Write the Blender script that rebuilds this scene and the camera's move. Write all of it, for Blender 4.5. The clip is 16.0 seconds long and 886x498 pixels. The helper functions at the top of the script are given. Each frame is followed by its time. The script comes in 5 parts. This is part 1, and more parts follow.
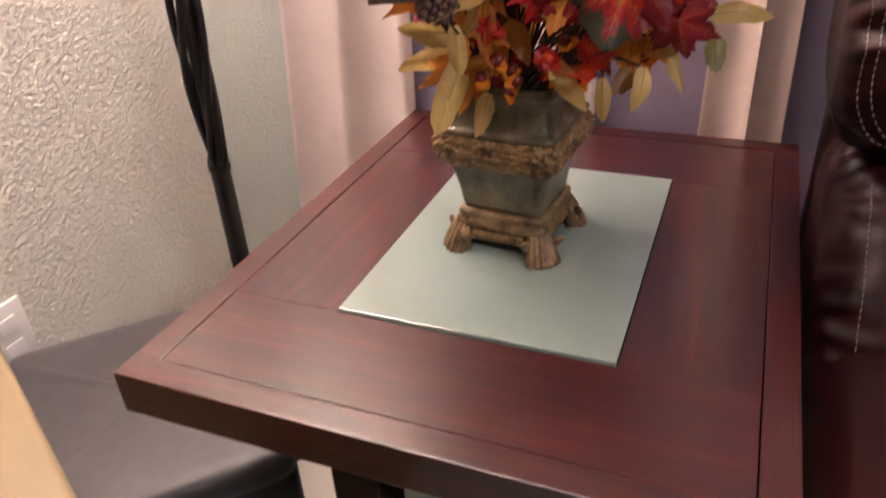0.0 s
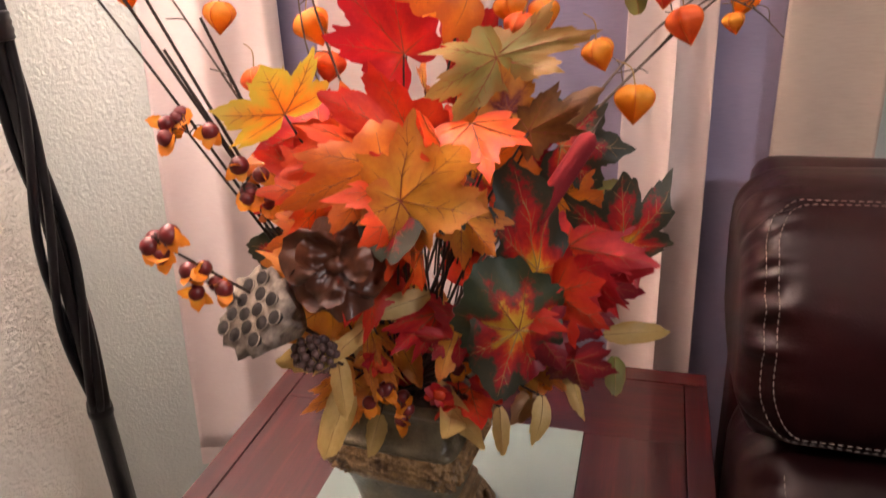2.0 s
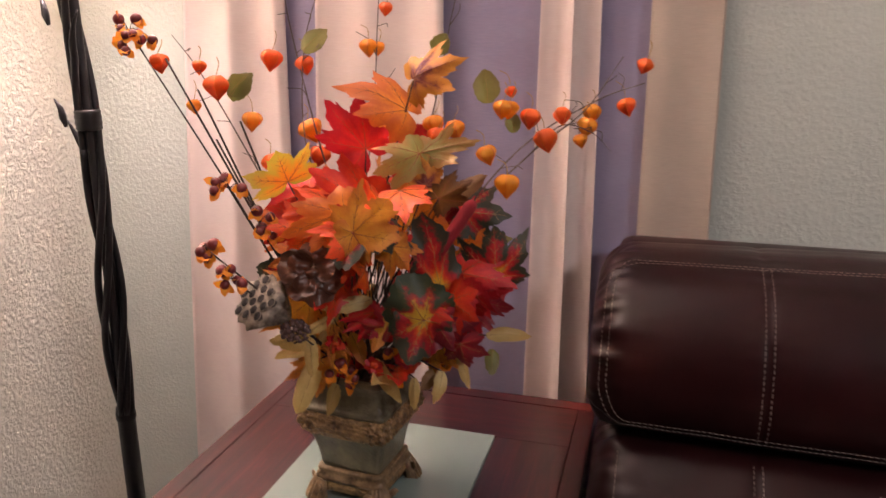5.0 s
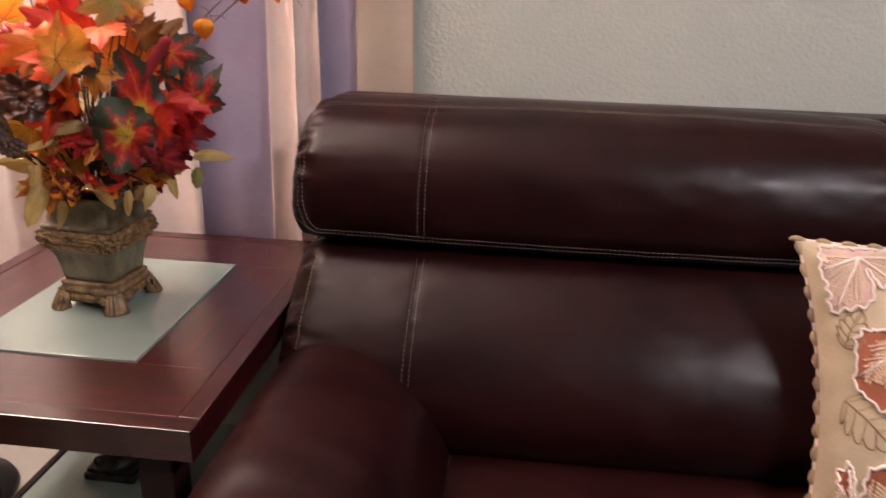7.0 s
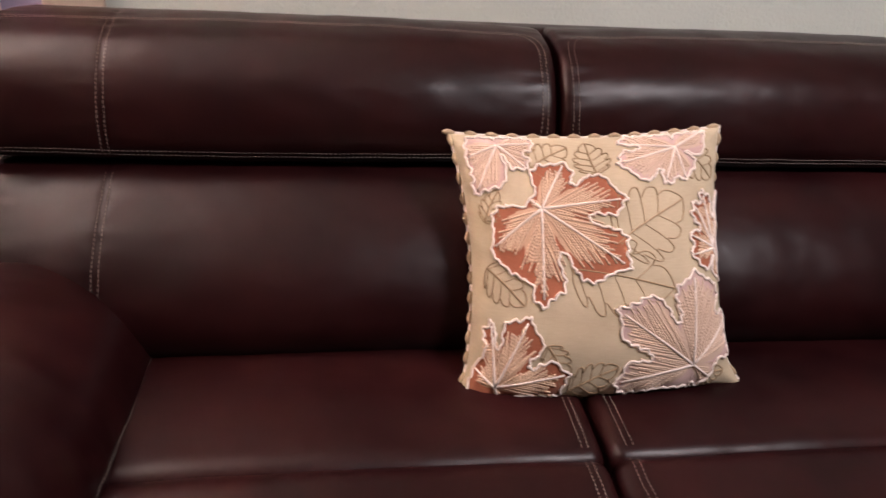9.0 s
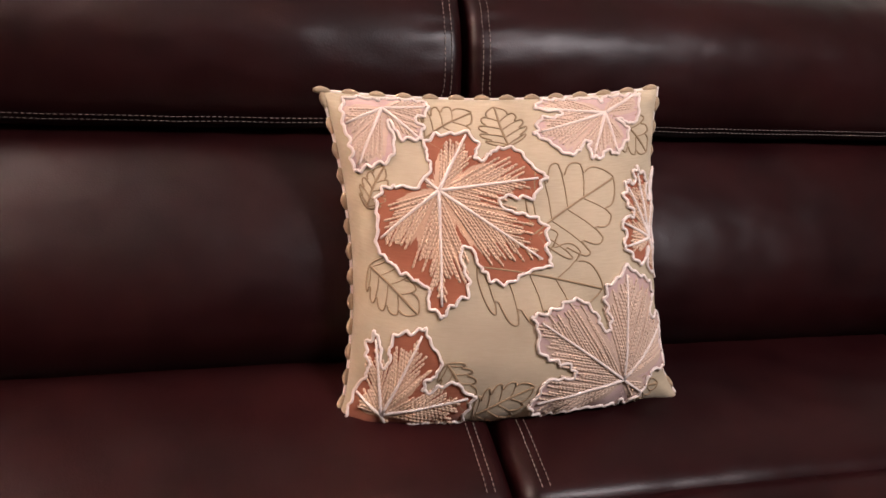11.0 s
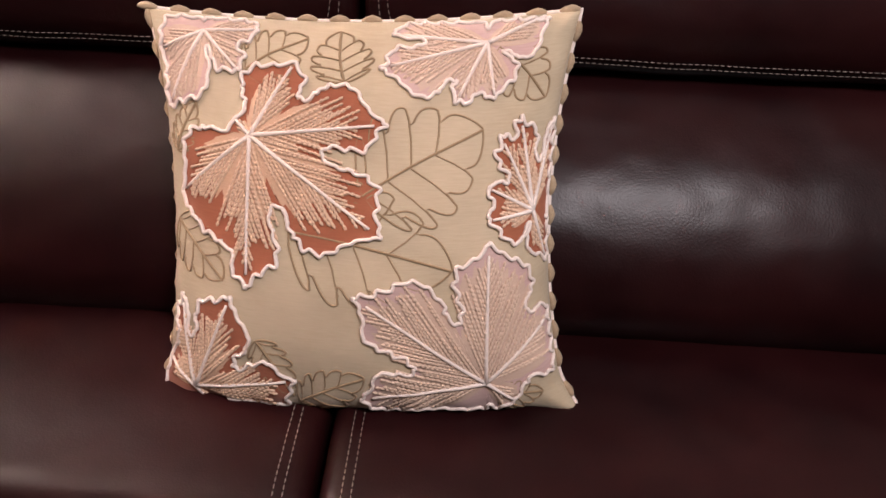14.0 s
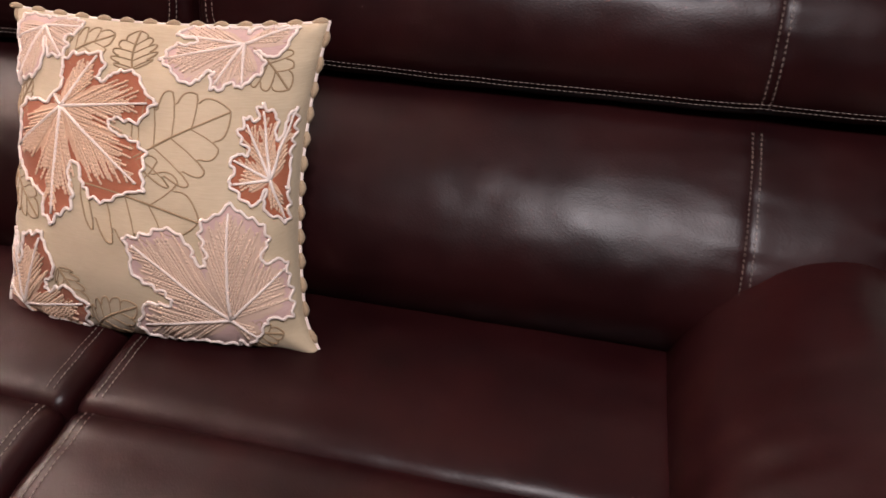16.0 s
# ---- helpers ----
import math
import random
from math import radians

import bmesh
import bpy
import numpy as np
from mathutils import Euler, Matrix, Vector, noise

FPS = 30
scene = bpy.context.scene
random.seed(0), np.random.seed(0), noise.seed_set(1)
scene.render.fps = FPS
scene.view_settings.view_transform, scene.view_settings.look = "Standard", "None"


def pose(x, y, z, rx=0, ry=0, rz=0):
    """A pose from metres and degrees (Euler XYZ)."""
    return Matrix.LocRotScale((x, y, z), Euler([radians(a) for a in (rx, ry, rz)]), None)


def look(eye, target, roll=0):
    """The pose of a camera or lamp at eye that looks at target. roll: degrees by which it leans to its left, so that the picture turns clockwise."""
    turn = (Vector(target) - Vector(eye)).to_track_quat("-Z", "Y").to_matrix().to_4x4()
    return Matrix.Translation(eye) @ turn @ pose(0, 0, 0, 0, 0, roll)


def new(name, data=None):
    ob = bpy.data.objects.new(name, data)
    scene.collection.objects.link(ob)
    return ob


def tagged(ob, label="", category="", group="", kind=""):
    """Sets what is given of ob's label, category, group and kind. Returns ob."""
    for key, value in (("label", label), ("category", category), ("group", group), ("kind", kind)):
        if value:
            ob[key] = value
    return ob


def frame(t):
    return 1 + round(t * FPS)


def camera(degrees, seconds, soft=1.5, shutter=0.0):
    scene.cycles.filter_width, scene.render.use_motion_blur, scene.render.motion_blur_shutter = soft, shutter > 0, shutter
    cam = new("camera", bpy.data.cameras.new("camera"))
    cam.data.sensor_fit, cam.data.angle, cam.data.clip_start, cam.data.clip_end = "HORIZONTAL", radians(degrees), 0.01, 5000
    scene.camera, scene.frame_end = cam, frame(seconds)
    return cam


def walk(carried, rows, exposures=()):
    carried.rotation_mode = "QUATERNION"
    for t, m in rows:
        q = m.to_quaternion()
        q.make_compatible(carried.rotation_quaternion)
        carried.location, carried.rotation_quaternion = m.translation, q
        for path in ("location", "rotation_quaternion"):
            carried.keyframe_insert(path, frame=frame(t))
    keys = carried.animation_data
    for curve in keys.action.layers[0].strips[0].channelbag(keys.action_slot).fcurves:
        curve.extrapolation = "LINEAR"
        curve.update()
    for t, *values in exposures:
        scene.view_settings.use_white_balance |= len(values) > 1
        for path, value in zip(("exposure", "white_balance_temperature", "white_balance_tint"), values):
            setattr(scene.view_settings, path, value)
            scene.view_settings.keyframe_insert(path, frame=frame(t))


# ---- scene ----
cam = camera(61.4, 16.0, shutter=0.4)
PATH = [
    (0, (0.174, 0.029, 1.06), (-0.513, 1.601, 0.031), -3.6),
    (0.5, (0.168, 0.06, 1.107), (-0.438, 1.712, 0.157), -3.2),
    (1, (0.163, 0.097, 1.143), (-0.39, 1.803, 0.257), -3.0),
    (1.5, (0.164, 0.134, 1.18), (-0.363, 1.869, 0.336), -2.9),
    (1.9, (0.168, 0.169, 1.205), (-0.358, 1.919, 0.392), -3.3),
    (2, (0.163, 0.176, 1.213), (-0.359, 1.931, 0.408), -3.0),
    (2.5, (0.175, 0.188, 1.242), (-0.366, 1.96, 0.489), -3.2),
    (3, (0.199, 0.182, 1.268), (-0.359, 1.976, 0.583), -3.1),
    (3.2, (0.214, 0.167, 1.275), (-0.346, 1.97, 0.615), -2.9),
    (5.3, (0.392, -0.181, 1.24), (-0.136, 1.673, 0.706), 0.4),
    (5.5, (0.443, -0.204, 1.232), (-0.072, 1.648, 0.682), 0.7),
    (6, (0.573, -0.266, 1.201), (0.118, 1.584, 0.593), 1.2),
    (6.5, (0.638, -0.304, 1.178), (0.281, 1.551, 0.521), 1.5),
    (7, (0.646, -0.343, 1.159), (0.442, 1.523, 0.469), 1.6),
    (7.5, (0.665, -0.388, 1.154), (0.633, 1.47, 0.415), 1.9),
    (8, (0.706, -0.411, 1.149), (0.813, 1.434, 0.383), 2.2),
    (8.5, (0.768, -0.433, 1.152), (0.984, 1.389, 0.355), 2.8),
    (9, (0.859, -0.442, 1.14), (1.14, 1.36, 0.318), 3.4),
    (9.5, (0.925, -0.438, 1.135), (1.256, 1.342, 0.283), 3.9),
    (9.7, (0.935, -0.433, 1.126), (1.293, 1.341, 0.276), 4.4),
    (11.8, (1.021, -0.122, 1.067), (1.503, 1.558, 0.095), 6.3),
    (12, (1.06, -0.123, 1.072), (1.476, 1.559, 0.074), 5.3),
    (12.5, (1.149, -0.129, 1.073), (1.476, 1.55, 0.036), 4.7),
    (13, (1.245, -0.147, 1.08), (1.459, 1.525, 0.004), 3.9),
    (13.5, (1.326, -0.112, 1.068), (1.414, 1.544, -0.05), 3.0),
    (14, (1.383, -0.069, 1.071), (1.333, 1.571, -0.072), 2.2),
    (14.5, (1.468, -0.031, 1.079), (1.307, 1.599, -0.069), 2.5),
    (15, (1.636, -0.016, 1.095), (1.372, 1.602, -0.051), 2.6),
    (15.5, (1.752, -0.078, 1.103), (1.425, 1.547, -0.015), 2.3),
    (16, (1.828, -0.187, 1.112), (1.495, 1.461, 0.029), 1.9),
]
walk(cam, [(t, look(eye, target, roll)) for t, eye, target, roll in PATH],
     [(0, 0.14), (2.0, 0.0), (3.0, -0.27), (5.5, -0.34), (7.0, 0.10), (8.5, 0.36), (12.0, 0.22), (16.0, 0.26)])
# ---------- world and lamps ----------
world = bpy.data.worlds.new("world")
scene.world = world
world.use_nodes = True
world.node_tree.nodes["Background"].inputs[0].default_value = (0.10, 0.12, 0.22, 1)
world.node_tree.nodes["Background"].inputs[1].default_value = 0.3


def lamp(name, kind, at, target, power, colour, size=0.3):
    data = bpy.data.lights.new(name, kind)
    data.energy, data.color = power, colour
    if kind == "AREA":
        data.shape, data.size, data.size_y = "RECTANGLE", size, size * 0.6
    elif kind != "SUN":
        data.shadow_soft_size = size
    ob = new(name, data)
    ob.matrix_world = look(at, target)
    return ob


WARM = (1.0, 0.79, 0.80)
ROOM = (0.99, 0.905, 0.94)
lamp("floor_lamp_bulb", "POINT", (-0.613, 0.93, 1.74), (0, 0, 0), 310, WARM, 0.06)
lamp("ceiling_bulb", "AREA", (2.05, -0.55, 2.40), (2.05, -0.55, 0), 46, ROOM, 0.54)


# ---------- materials ----------
def node_mat(name):
    m = bpy.data.materials.new(name)
    m.use_nodes = True
    t = m.node_tree
    return m, t, t.nodes["Principled BSDF"]


def add(t, kind, **values):
    n = t.nodes.new(kind)
    for k, v in values.items():
        n.inputs[k].default_value = v
    return n


def coords(t, scale=(1, 1, 1), what="Object"):
    c = t.nodes.new("ShaderNodeTexCoord")
    m = t.nodes.new("ShaderNodeMapping")
    m.inputs["Scale"].default_value = scale
    t.links.new(c.outputs[what], m.inputs["Vector"])
    return m.outputs["Vector"]


def world_coords(t, scale=(1, 1, 1)):
    c = t.nodes.new("ShaderNodeNewGeometry")
    m = t.nodes.new("ShaderNodeMapping")
    m.inputs["Scale"].default_value = scale
    t.links.new(c.outputs["Position"], m.inputs["Vector"])
    return m.outputs["Vector"]


def ramp(t, fac, stops):
    r = t.nodes.new("ShaderNodeValToRGB")
    while len(r.color_ramp.elements) < len(stops):
        r.color_ramp.elements.new(0.5)
    for e, (p, c) in zip(r.color_ramp.elements, stops):
        e.position, e.color = p, (*c, 1)
    t.links.new(fac, r.inputs["Fac"])
    return r.outputs["Color"]


def bump(t, height, strength, distance, after=None):
    b = add(t, "ShaderNodeBump", Strength=strength, Distance=distance)
    t.links.new(height, b.inputs["Height"])
    if after is not None:
        t.links.new(after, b.inputs["Normal"])
    return b.outputs["Normal"]


def surface(name, dark, light, rough=0.5, scale=(8, 8, 8), grain=(90, 90, 90), relief=0.2, depth=0.001, detail=5.0, metal=0.0, coat=0.0, spread=0.08):
    """Two-scale surface: blotches between two colours, fine relief and uneven gloss."""
    m, t, p = node_mat(name)
    big = add(t, "ShaderNodeTexNoise", Scale=1.0, Detail=detail, Roughness=0.6)
    t.links.new(world_coords(t, scale), big.inputs["Vector"])
    t.links.new(ramp(t, big.outputs["Fac"], [(0.3, dark), (0.7, light)]), p.inputs["Base Color"])
    fine = add(t, "ShaderNodeTexNoise", Scale=1.0, Detail=3.0)
    t.links.new(world_coords(t, grain), fine.inputs["Vector"])
    t.links.new(bump(t, fine.outputs["Fac"], relief, depth), p.inputs["Normal"])
    r = add(t, "ShaderNodeMapRange")
    r.inputs["To Min"].default_value, r.inputs["To Max"].default_value = max(rough - spread, 0.02), min(rough + spread, 1)
    t.links.new(big.outputs["Fac"], r.inputs["Value"])
    t.links.new(r.outputs["Result"], p.inputs["Roughness"])
    p.inputs["Metallic"].default_value = metal
    p.inputs["Coat Weight"].default_value = coat
    p.inputs["Coat Roughness"].default_value = 0.12
    return m


def plaster(name, colour, relief=0.50):
    """Hand-trowelled skip texture: flattened islands with soft rims over fine stipple."""
    m, t, p = node_mat(name)
    v = world_coords(t)
    n1 = add(t, "ShaderNodeTexNoise", Scale=122.0, Detail=3.0, Roughness=0.55, Distortion=0.15)
    n2 = add(t, "ShaderNodeTexNoise", Scale=2.2, Detail=3.0)
    for n in (n1, n2):
        t.links.new(v, n.inputs["Vector"])
    flat = ramp(t, n1.outputs["Fac"], [(0.38, (0, 0, 0)), (0.62, (1, 1, 1))])
    t.links.new(bump(t, flat, relief, 0.0042), p.inputs["Normal"])
    t.links.new(ramp(t, n2.outputs["Fac"], [(0.3, tuple(c * 0.93 for c in colour)), (0.7, colour)]), p.inputs["Base Color"])
    p.inputs["Roughness"].default_value = 0.75
    return m


def leather(name):
    m, t, p = node_mat(name)
    v = world_coords(t)
    pebble = add(t, "ShaderNodeTexVoronoi", Scale=420.0)
    crease = add(t, "ShaderNodeTexNoise", Scale=16.0, Detail=3.0, Roughness=0.5, Distortion=0.2)
    blotch = add(t, "ShaderNodeTexNoise", Scale=5.0, Detail=4.0, Roughness=0.6)
    for n in (pebble, crease, blotch):
        t.links.new(v, n.inputs["Vector"])
    swell = add(t, "ShaderNodeTexNoise", Scale=6.5, Detail=2.0, Roughness=0.5, Distortion=0.5)
    t.links.new(v, swell.inputs["Vector"])
    b0 = bump(t, swell.outputs["Fac"], 0.17, 0.012)
    b1 = bump(t, crease.outputs["Fac"], 0.07, 0.006, b0)
    t.links.new(bump(t, pebble.outputs["Distance"], 0.16, 0.0006, b1), p.inputs["Normal"])
    t.links.new(ramp(t, blotch.outputs["Fac"], [(0.3, (0.0080, 0.0015, 0.0020)), (0.72, (0.0200, 0.0044, 0.0046))]), p.inputs["Base Color"])
    r = add(t, "ShaderNodeMapRange")
    r.inputs["To Min"].default_value, r.inputs["To Max"].default_value = 0.25, 0.42
    t.links.new(crease.outputs["Fac"], r.inputs["Value"])
    t.links.new(r.outputs["Result"], p.inputs["Roughness"])
    p.inputs["Specular IOR Level"].default_value = 0.17
    return m


def mahogany(name, along):
    m, t, p = node_mat(name)
    scale = (5, 70, 70) if along == "x" else (70, 5, 70)
    g = add(t, "ShaderNodeTexNoise", Scale=1.0, Detail=6.0, Roughness=0.65, Distortion=0.4)
    t.links.new(world_coords(t, scale), g.inputs["Vector"])
    b = add(t, "ShaderNodeTexNoise", Scale=6.0, Detail=3.0)
    t.links.new(world_coords(t), b.inputs["Vector"])
    mix = t.nodes.new("ShaderNodeMix")
    mix.data_type = "RGBA"
    mix.blend_type = "MULTIPLY"
    mix.inputs["Factor"].default_value = 0.5
    t.links.new(ramp(t, g.outputs["Fac"], [(0.25, (0.012, 0.0010, 0.0017)), (0.55, (0.040, 0.0028, 0.0034)), (0.8, (0.082, 0.0085, 0.0070))]), mix.inputs["A"])
    t.links.new(ramp(t, b.outputs["Fac"], [(0.3, (0.6, 0.6, 0.6)), (0.7, (1, 1, 1))]), mix.inputs["B"])
    t.links.new(mix.outputs["Result"], p.inputs["Base Color"])
    t.links.new(bump(t, g.outputs["Fac"], 0.10, 0.0006), p.inputs["Normal"])
    worn = add(t, "ShaderNodeMapRange")
    worn.inputs["To Min"].default_value, worn.inputs["To Max"].default_value = 0.34, 0.50
    t.links.new(b.outputs["Fac"], worn.inputs["Value"])
    t.links.new(worn.outputs["Result"], p.inputs["Roughness"])
    p.inputs["Specular IOR Level"].default_value = 0.25
    p.inputs["Coat Weight"].default_value = 1.0
    p.inputs["Coat IOR"].default_value = 1.6
    p.inputs["Coat Roughness"].default_value = 0.20
    return m


def cloth(name, dark, light, weave=1500.0, sheer=0.0, rough=0.85, relief=0.25):
    m, t, p = node_mat(name)
    v = coords(t)
    n = add(t, "ShaderNodeTexNoise", Scale=9.0, Detail=4.0)
    slub = add(t, "ShaderNodeTexNoise", Scale=1.0, Detail=4.0)
    t.links.new(v, n.inputs["Vector"])
    t.links.new(world_coords(t, (60, 60, 900)), slub.inputs["Vector"])
    w1 = add(t, "ShaderNodeTexNoise", Scale=weave, Detail=1.0)
    t.links.new(v, w1.inputs["Vector"])
    mix = t.nodes.new("ShaderNodeMix")
    mix.inputs["Factor"].default_value = 0.45
    t.links.new(n.outputs["Fac"], mix.inputs["A"])
    t.links.new(slub.outputs["Fac"], mix.inputs["B"])
    colour = ramp(t, mix.outputs["Result"], [(0.35, dark), (0.65, light)])
    t.links.new(colour, p.inputs["Base Color"])
    t.links.new(bump(t, w1.outputs["Fac"], relief, 0.0006), p.inputs["Normal"])
    p.inputs["Roughness"].default_value = rough
    p.inputs["Sheen Weight"].default_value = 0.15
    if sheer:
        tr = t.nodes.new("ShaderNodeBsdfTranslucent")
        t.links.new(colour, tr.inputs["Color"])
        mx = t.nodes.new("ShaderNodeMixShader")
        mx.inputs[0].default_value = sheer
        t.links.new(p.outputs[0], mx.inputs[1])
        t.links.new(tr.outputs[0], mx.inputs[2])
        t.links.new(mx.outputs[0], t.nodes["Material Output"].inputs["Surface"])
    return m


def leaf_mat(name, stops, rough=0.5, spread=0.55, sheer=0.25, star=0.15):
    """Dyed leaf: colour runs from the veins outwards and to the rim, broken up by blotches of two sizes."""
    m, t, p = node_mat(name)
    uv = t.nodes.new("ShaderNodeUVMap")
    sep = t.nodes.new("ShaderNodeSeparateXYZ")
    t.links.new(uv.outputs["UV"], sep.inputs[0])
    n = add(t, "ShaderNodeTexNoise", Scale=38.0, Detail=4.0, Roughness=0.65)
    t.links.new(world_coords(t), n.inputs["Vector"])
    k = t.nodes.new("ShaderNodeMath")
    k.operation = "MULTIPLY_ADD"
    k.inputs[1].default_value = spread * 2
    t.links.new(n.outputs["Fac"], k.inputs[0])
    off = t.nodes.new("ShaderNodeMath")
    off.operation = "SUBTRACT"
    off.inputs[1].default_value = spread
    away = t.nodes.new("ShaderNodeMath")
    away.operation = "MULTIPLY_ADD"
    away.inputs[1].default_value = star
    t.links.new(sep.outputs["Y"], away.inputs[0])
    t.links.new(sep.outputs["X"], away.inputs[2])
    t.links.new(away.outputs[0], off.inputs[0])
    t.links.new(off.outputs[0], k.inputs[2])
    fleck = add(t, "ShaderNodeTexNoise", Scale=210.0, Detail=3.0, Roughness=0.7)
    t.links.new(world_coords(t), fleck.inputs["Vector"])
    k2 = t.nodes.new("ShaderNodeMath")
    k2.operation = "MULTIPLY_ADD"
    k2.inputs[1].default_value = 0.5
    t.links.new(fleck.outputs["Fac"], k2.inputs[0])
    lower = t.nodes.new("ShaderNodeMath")
    lower.operation = "SUBTRACT"
    lower.inputs[1].default_value = 0.25
    t.links.new(k.outputs[0], lower.inputs[0])
    t.links.new(lower.outputs[0], k2.inputs[2])
    info = t.nodes.new("ShaderNodeObjectInfo")
    own = t.nodes.new("ShaderNodeMath")
    own.operation = "MULTIPLY_ADD"
    own.inputs[1].default_value = 0.24
    t.links.new(info.outputs["Random"], own.inputs[0])
    t.links.new(k2.outputs[0], own.inputs[2])
    colour = ramp(t, own.outputs[0], stops)
    t.links.new(colour, p.inputs["Base Color"])
    f = add(t, "ShaderNodeTexNoise", Scale=420.0, Detail=2.0)
    t.links.new(world_coords(t), f.inputs["Vector"])
    t.links.new(bump(t, f.outputs["Fac"], 0.25, 0.0008), p.inputs["Normal"])
    p.inputs["Roughness"].default_value = rough
    tr = t.nodes.new("ShaderNodeBsdfTranslucent")
    t.links.new(colour, tr.inputs["Color"])
    mx = t.nodes.new("ShaderNodeMixShader")
    mx.inputs[0].default_value = sheer
    t.links.new(p.outputs[0], mx.inputs[1])
    t.links.new(tr.outputs[0], mx.inputs[2])
    t.links.new(mx.outputs[0], t.nodes["Material Output"].inputs["Surface"])
    return m


# Dark colour for unseen walls, chosen to dim their reflection in the leather.
UNSEEN_DARK = surface("unseen_dark_wall", (0.085, 0.060, 0.045), (0.11, 0.078, 0.06), 0.7, (3, 3, 3), (60, 60, 60), 0.1)
# Same wall paint twice: lamplight tinted into the first, cooler light into the second.
WALL = plaster("lamplit_plaster", (0.66, 0.64, 0.55))
COOL_LIT_WALL = plaster("cool_lit_plaster", (0.545, 0.580, 0.525), 0.24)
CEIL = plaster("ceiling_plaster", (0.64, 0.61, 0.56))
FLOOR = surface("greige_tile", (0.34, 0.31, 0.27), (0.42, 0.39, 0.34), 0.35, (3, 3, 3), (60, 60, 60), 0.1)
GROUT = surface("grout", (0.20, 0.19, 0.17), (0.26, 0.24, 0.22), 0.9)
PAINT = surface("white_paint", (0.74, 0.72, 0.68), (0.80, 0.78, 0.74), 0.4, (6, 6, 6), (140, 140, 140), 0.05)
LEATHER = leather("brown_leather")
THREAD = surface("pale_thread", (0.145, 0.112, 0.096), (0.235, 0.19, 0.165), 0.8)
WOOD_X = mahogany("mahogany_x", "x")
WOOD_Y = mahogany("mahogany_y", "y")
DARKWOOD = surface("espresso_wood", (0.014, 0.006, 0.005), (0.026, 0.010, 0.008), 0.4, (20, 20, 3), (200, 200, 20), 0.1)
DARKWOOD.node_tree.nodes["Principled BSDF"].inputs["Specular IOR Level"].default_value = 0.2
BLACKMETAL = surface("black_metal", (0.010, 0.009, 0.010), (0.020, 0.018, 0.019), 0.38, (20, 20, 20), (300, 300, 300), 0.12, metal=0.3)
PINK = cloth("blush_curtain", (0.72, 0.59, 0.54), (0.82, 0.70, 0.645), sheer=0.12)
LILAC = cloth("lilac_curtain", (0.30, 0.262, 0.375), (0.37, 0.325, 0.455), sheer=0.10)
BEIGE = cloth("beige_curtain", (0.50, 0.41, 0.33), (0.60, 0.50, 0.41), sheer=0.2)
GREYCLOTH = cloth("charcoal_vinyl", (0.028, 0.026, 0.028), (0.042, 0.038, 0.040), 700.0, rough=0.5)
TAN = surface("tan_board", (0.19, 0.142, 0.070), (0.245, 0.187, 0.098), 0.5, (8, 8, 8), (120, 120, 120), 0.15)
STONE = surface("aged_olive_glaze", (0.060, 0.050, 0.028), (0.205, 0.168, 0.098), 0.34, (45, 45, 30), (260, 260, 260), 0.5, 0.002, spread=0.15)
RELIEF = surface("gilt_relief", (0.060, 0.028, 0.012), (0.440, 0.270, 0.115), 0.42, (85, 85, 85), (150, 150, 150), 0.9, 0.005, spread=0.15)
FOOTM = surface("gilt_feet", (0.070, 0.040, 0.018), (0.330, 0.210, 0.105), 0.40, (70, 70, 70), (220, 220, 220), 0.6, 0.002)
STEM = surface("dark_stem", (0.020, 0.011, 0.008), (0.050, 0.026, 0.016), 0.6, (60, 60, 60))
TWIG = surface("grey_twig", (0.100, 0.072, 0.055), (0.170, 0.125, 0.095), 0.7, (60, 60, 60))
PEWTER = surface("aged_pewter", (0.030, 0.027, 0.022), (0.080, 0.072, 0.058), 0.45, (50, 50, 50), metal=0.4)
GOLDFRAME = surface("dark_frame", (0.015, 0.010, 0.008), (0.03, 0.02, 0.015), 0.4)
SHADEGLASS = cloth("lamp_shade_glass", (0.86, 0.82, 0.76), (0.92, 0.88, 0.82), 200.0, 0.78, 0.4, 0.05)


def frosted():
    m, t, p = node_mat("frosted_glass")
    p.inputs["Base Color"].default_value = (0.40, 0.46, 0.42, 1)
    n = add(t, "ShaderNodeTexNoise", Scale=6.0, Detail=3.0)
    t.links.new(world_coords(t), n.inputs["Vector"])
    t.links.new(ramp(t, n.outputs["Fac"], [(0.3, (0.205, 0.26, 0.235)), (0.7, (0.235, 0.295, 0.27))]), p.inputs["Base Color"])
    p.inputs["Roughness"].default_value = 0.06
    p.inputs["IOR"].default_value = 1.7
    f = add(t, "ShaderNodeTexNoise", Scale=900.0, Detail=1.0)
    t.links.new(world_coords(t), f.inputs["Vector"])
    t.links.new(bump(t, f.outputs["Fac"], 0.04, 0.0003), p.inputs["Normal"])
    return m


FROST = frosted()


# ---------- shape helpers ----------
def link_mesh(name, bm, material, smooth=True):
    me = bpy.data.meshes.new(name)
    bmesh.ops.recalc_face_normals(bm, faces=bm.faces)
    bm.to_mesh(me)
    bm.free()
    me.materials.append(material)
    if smooth:
        me.polygons.foreach_set("use_smooth", [True] * len(me.polygons))
    return new(name, me)


def part(name, bm, material, parent, label="", smooth=True):
    ob = link_mesh(name, bm, material, smooth)
    ob.parent = parent
    if label:
        ob["label"] = label
    return ob


def thing(name, label, category, at=(0, 0, 0), group="", kind=""):
    ob = new(name)
    ob.location = at
    ob.empty_display_size = 0.05
    return tagged(ob, label, category, group, kind)


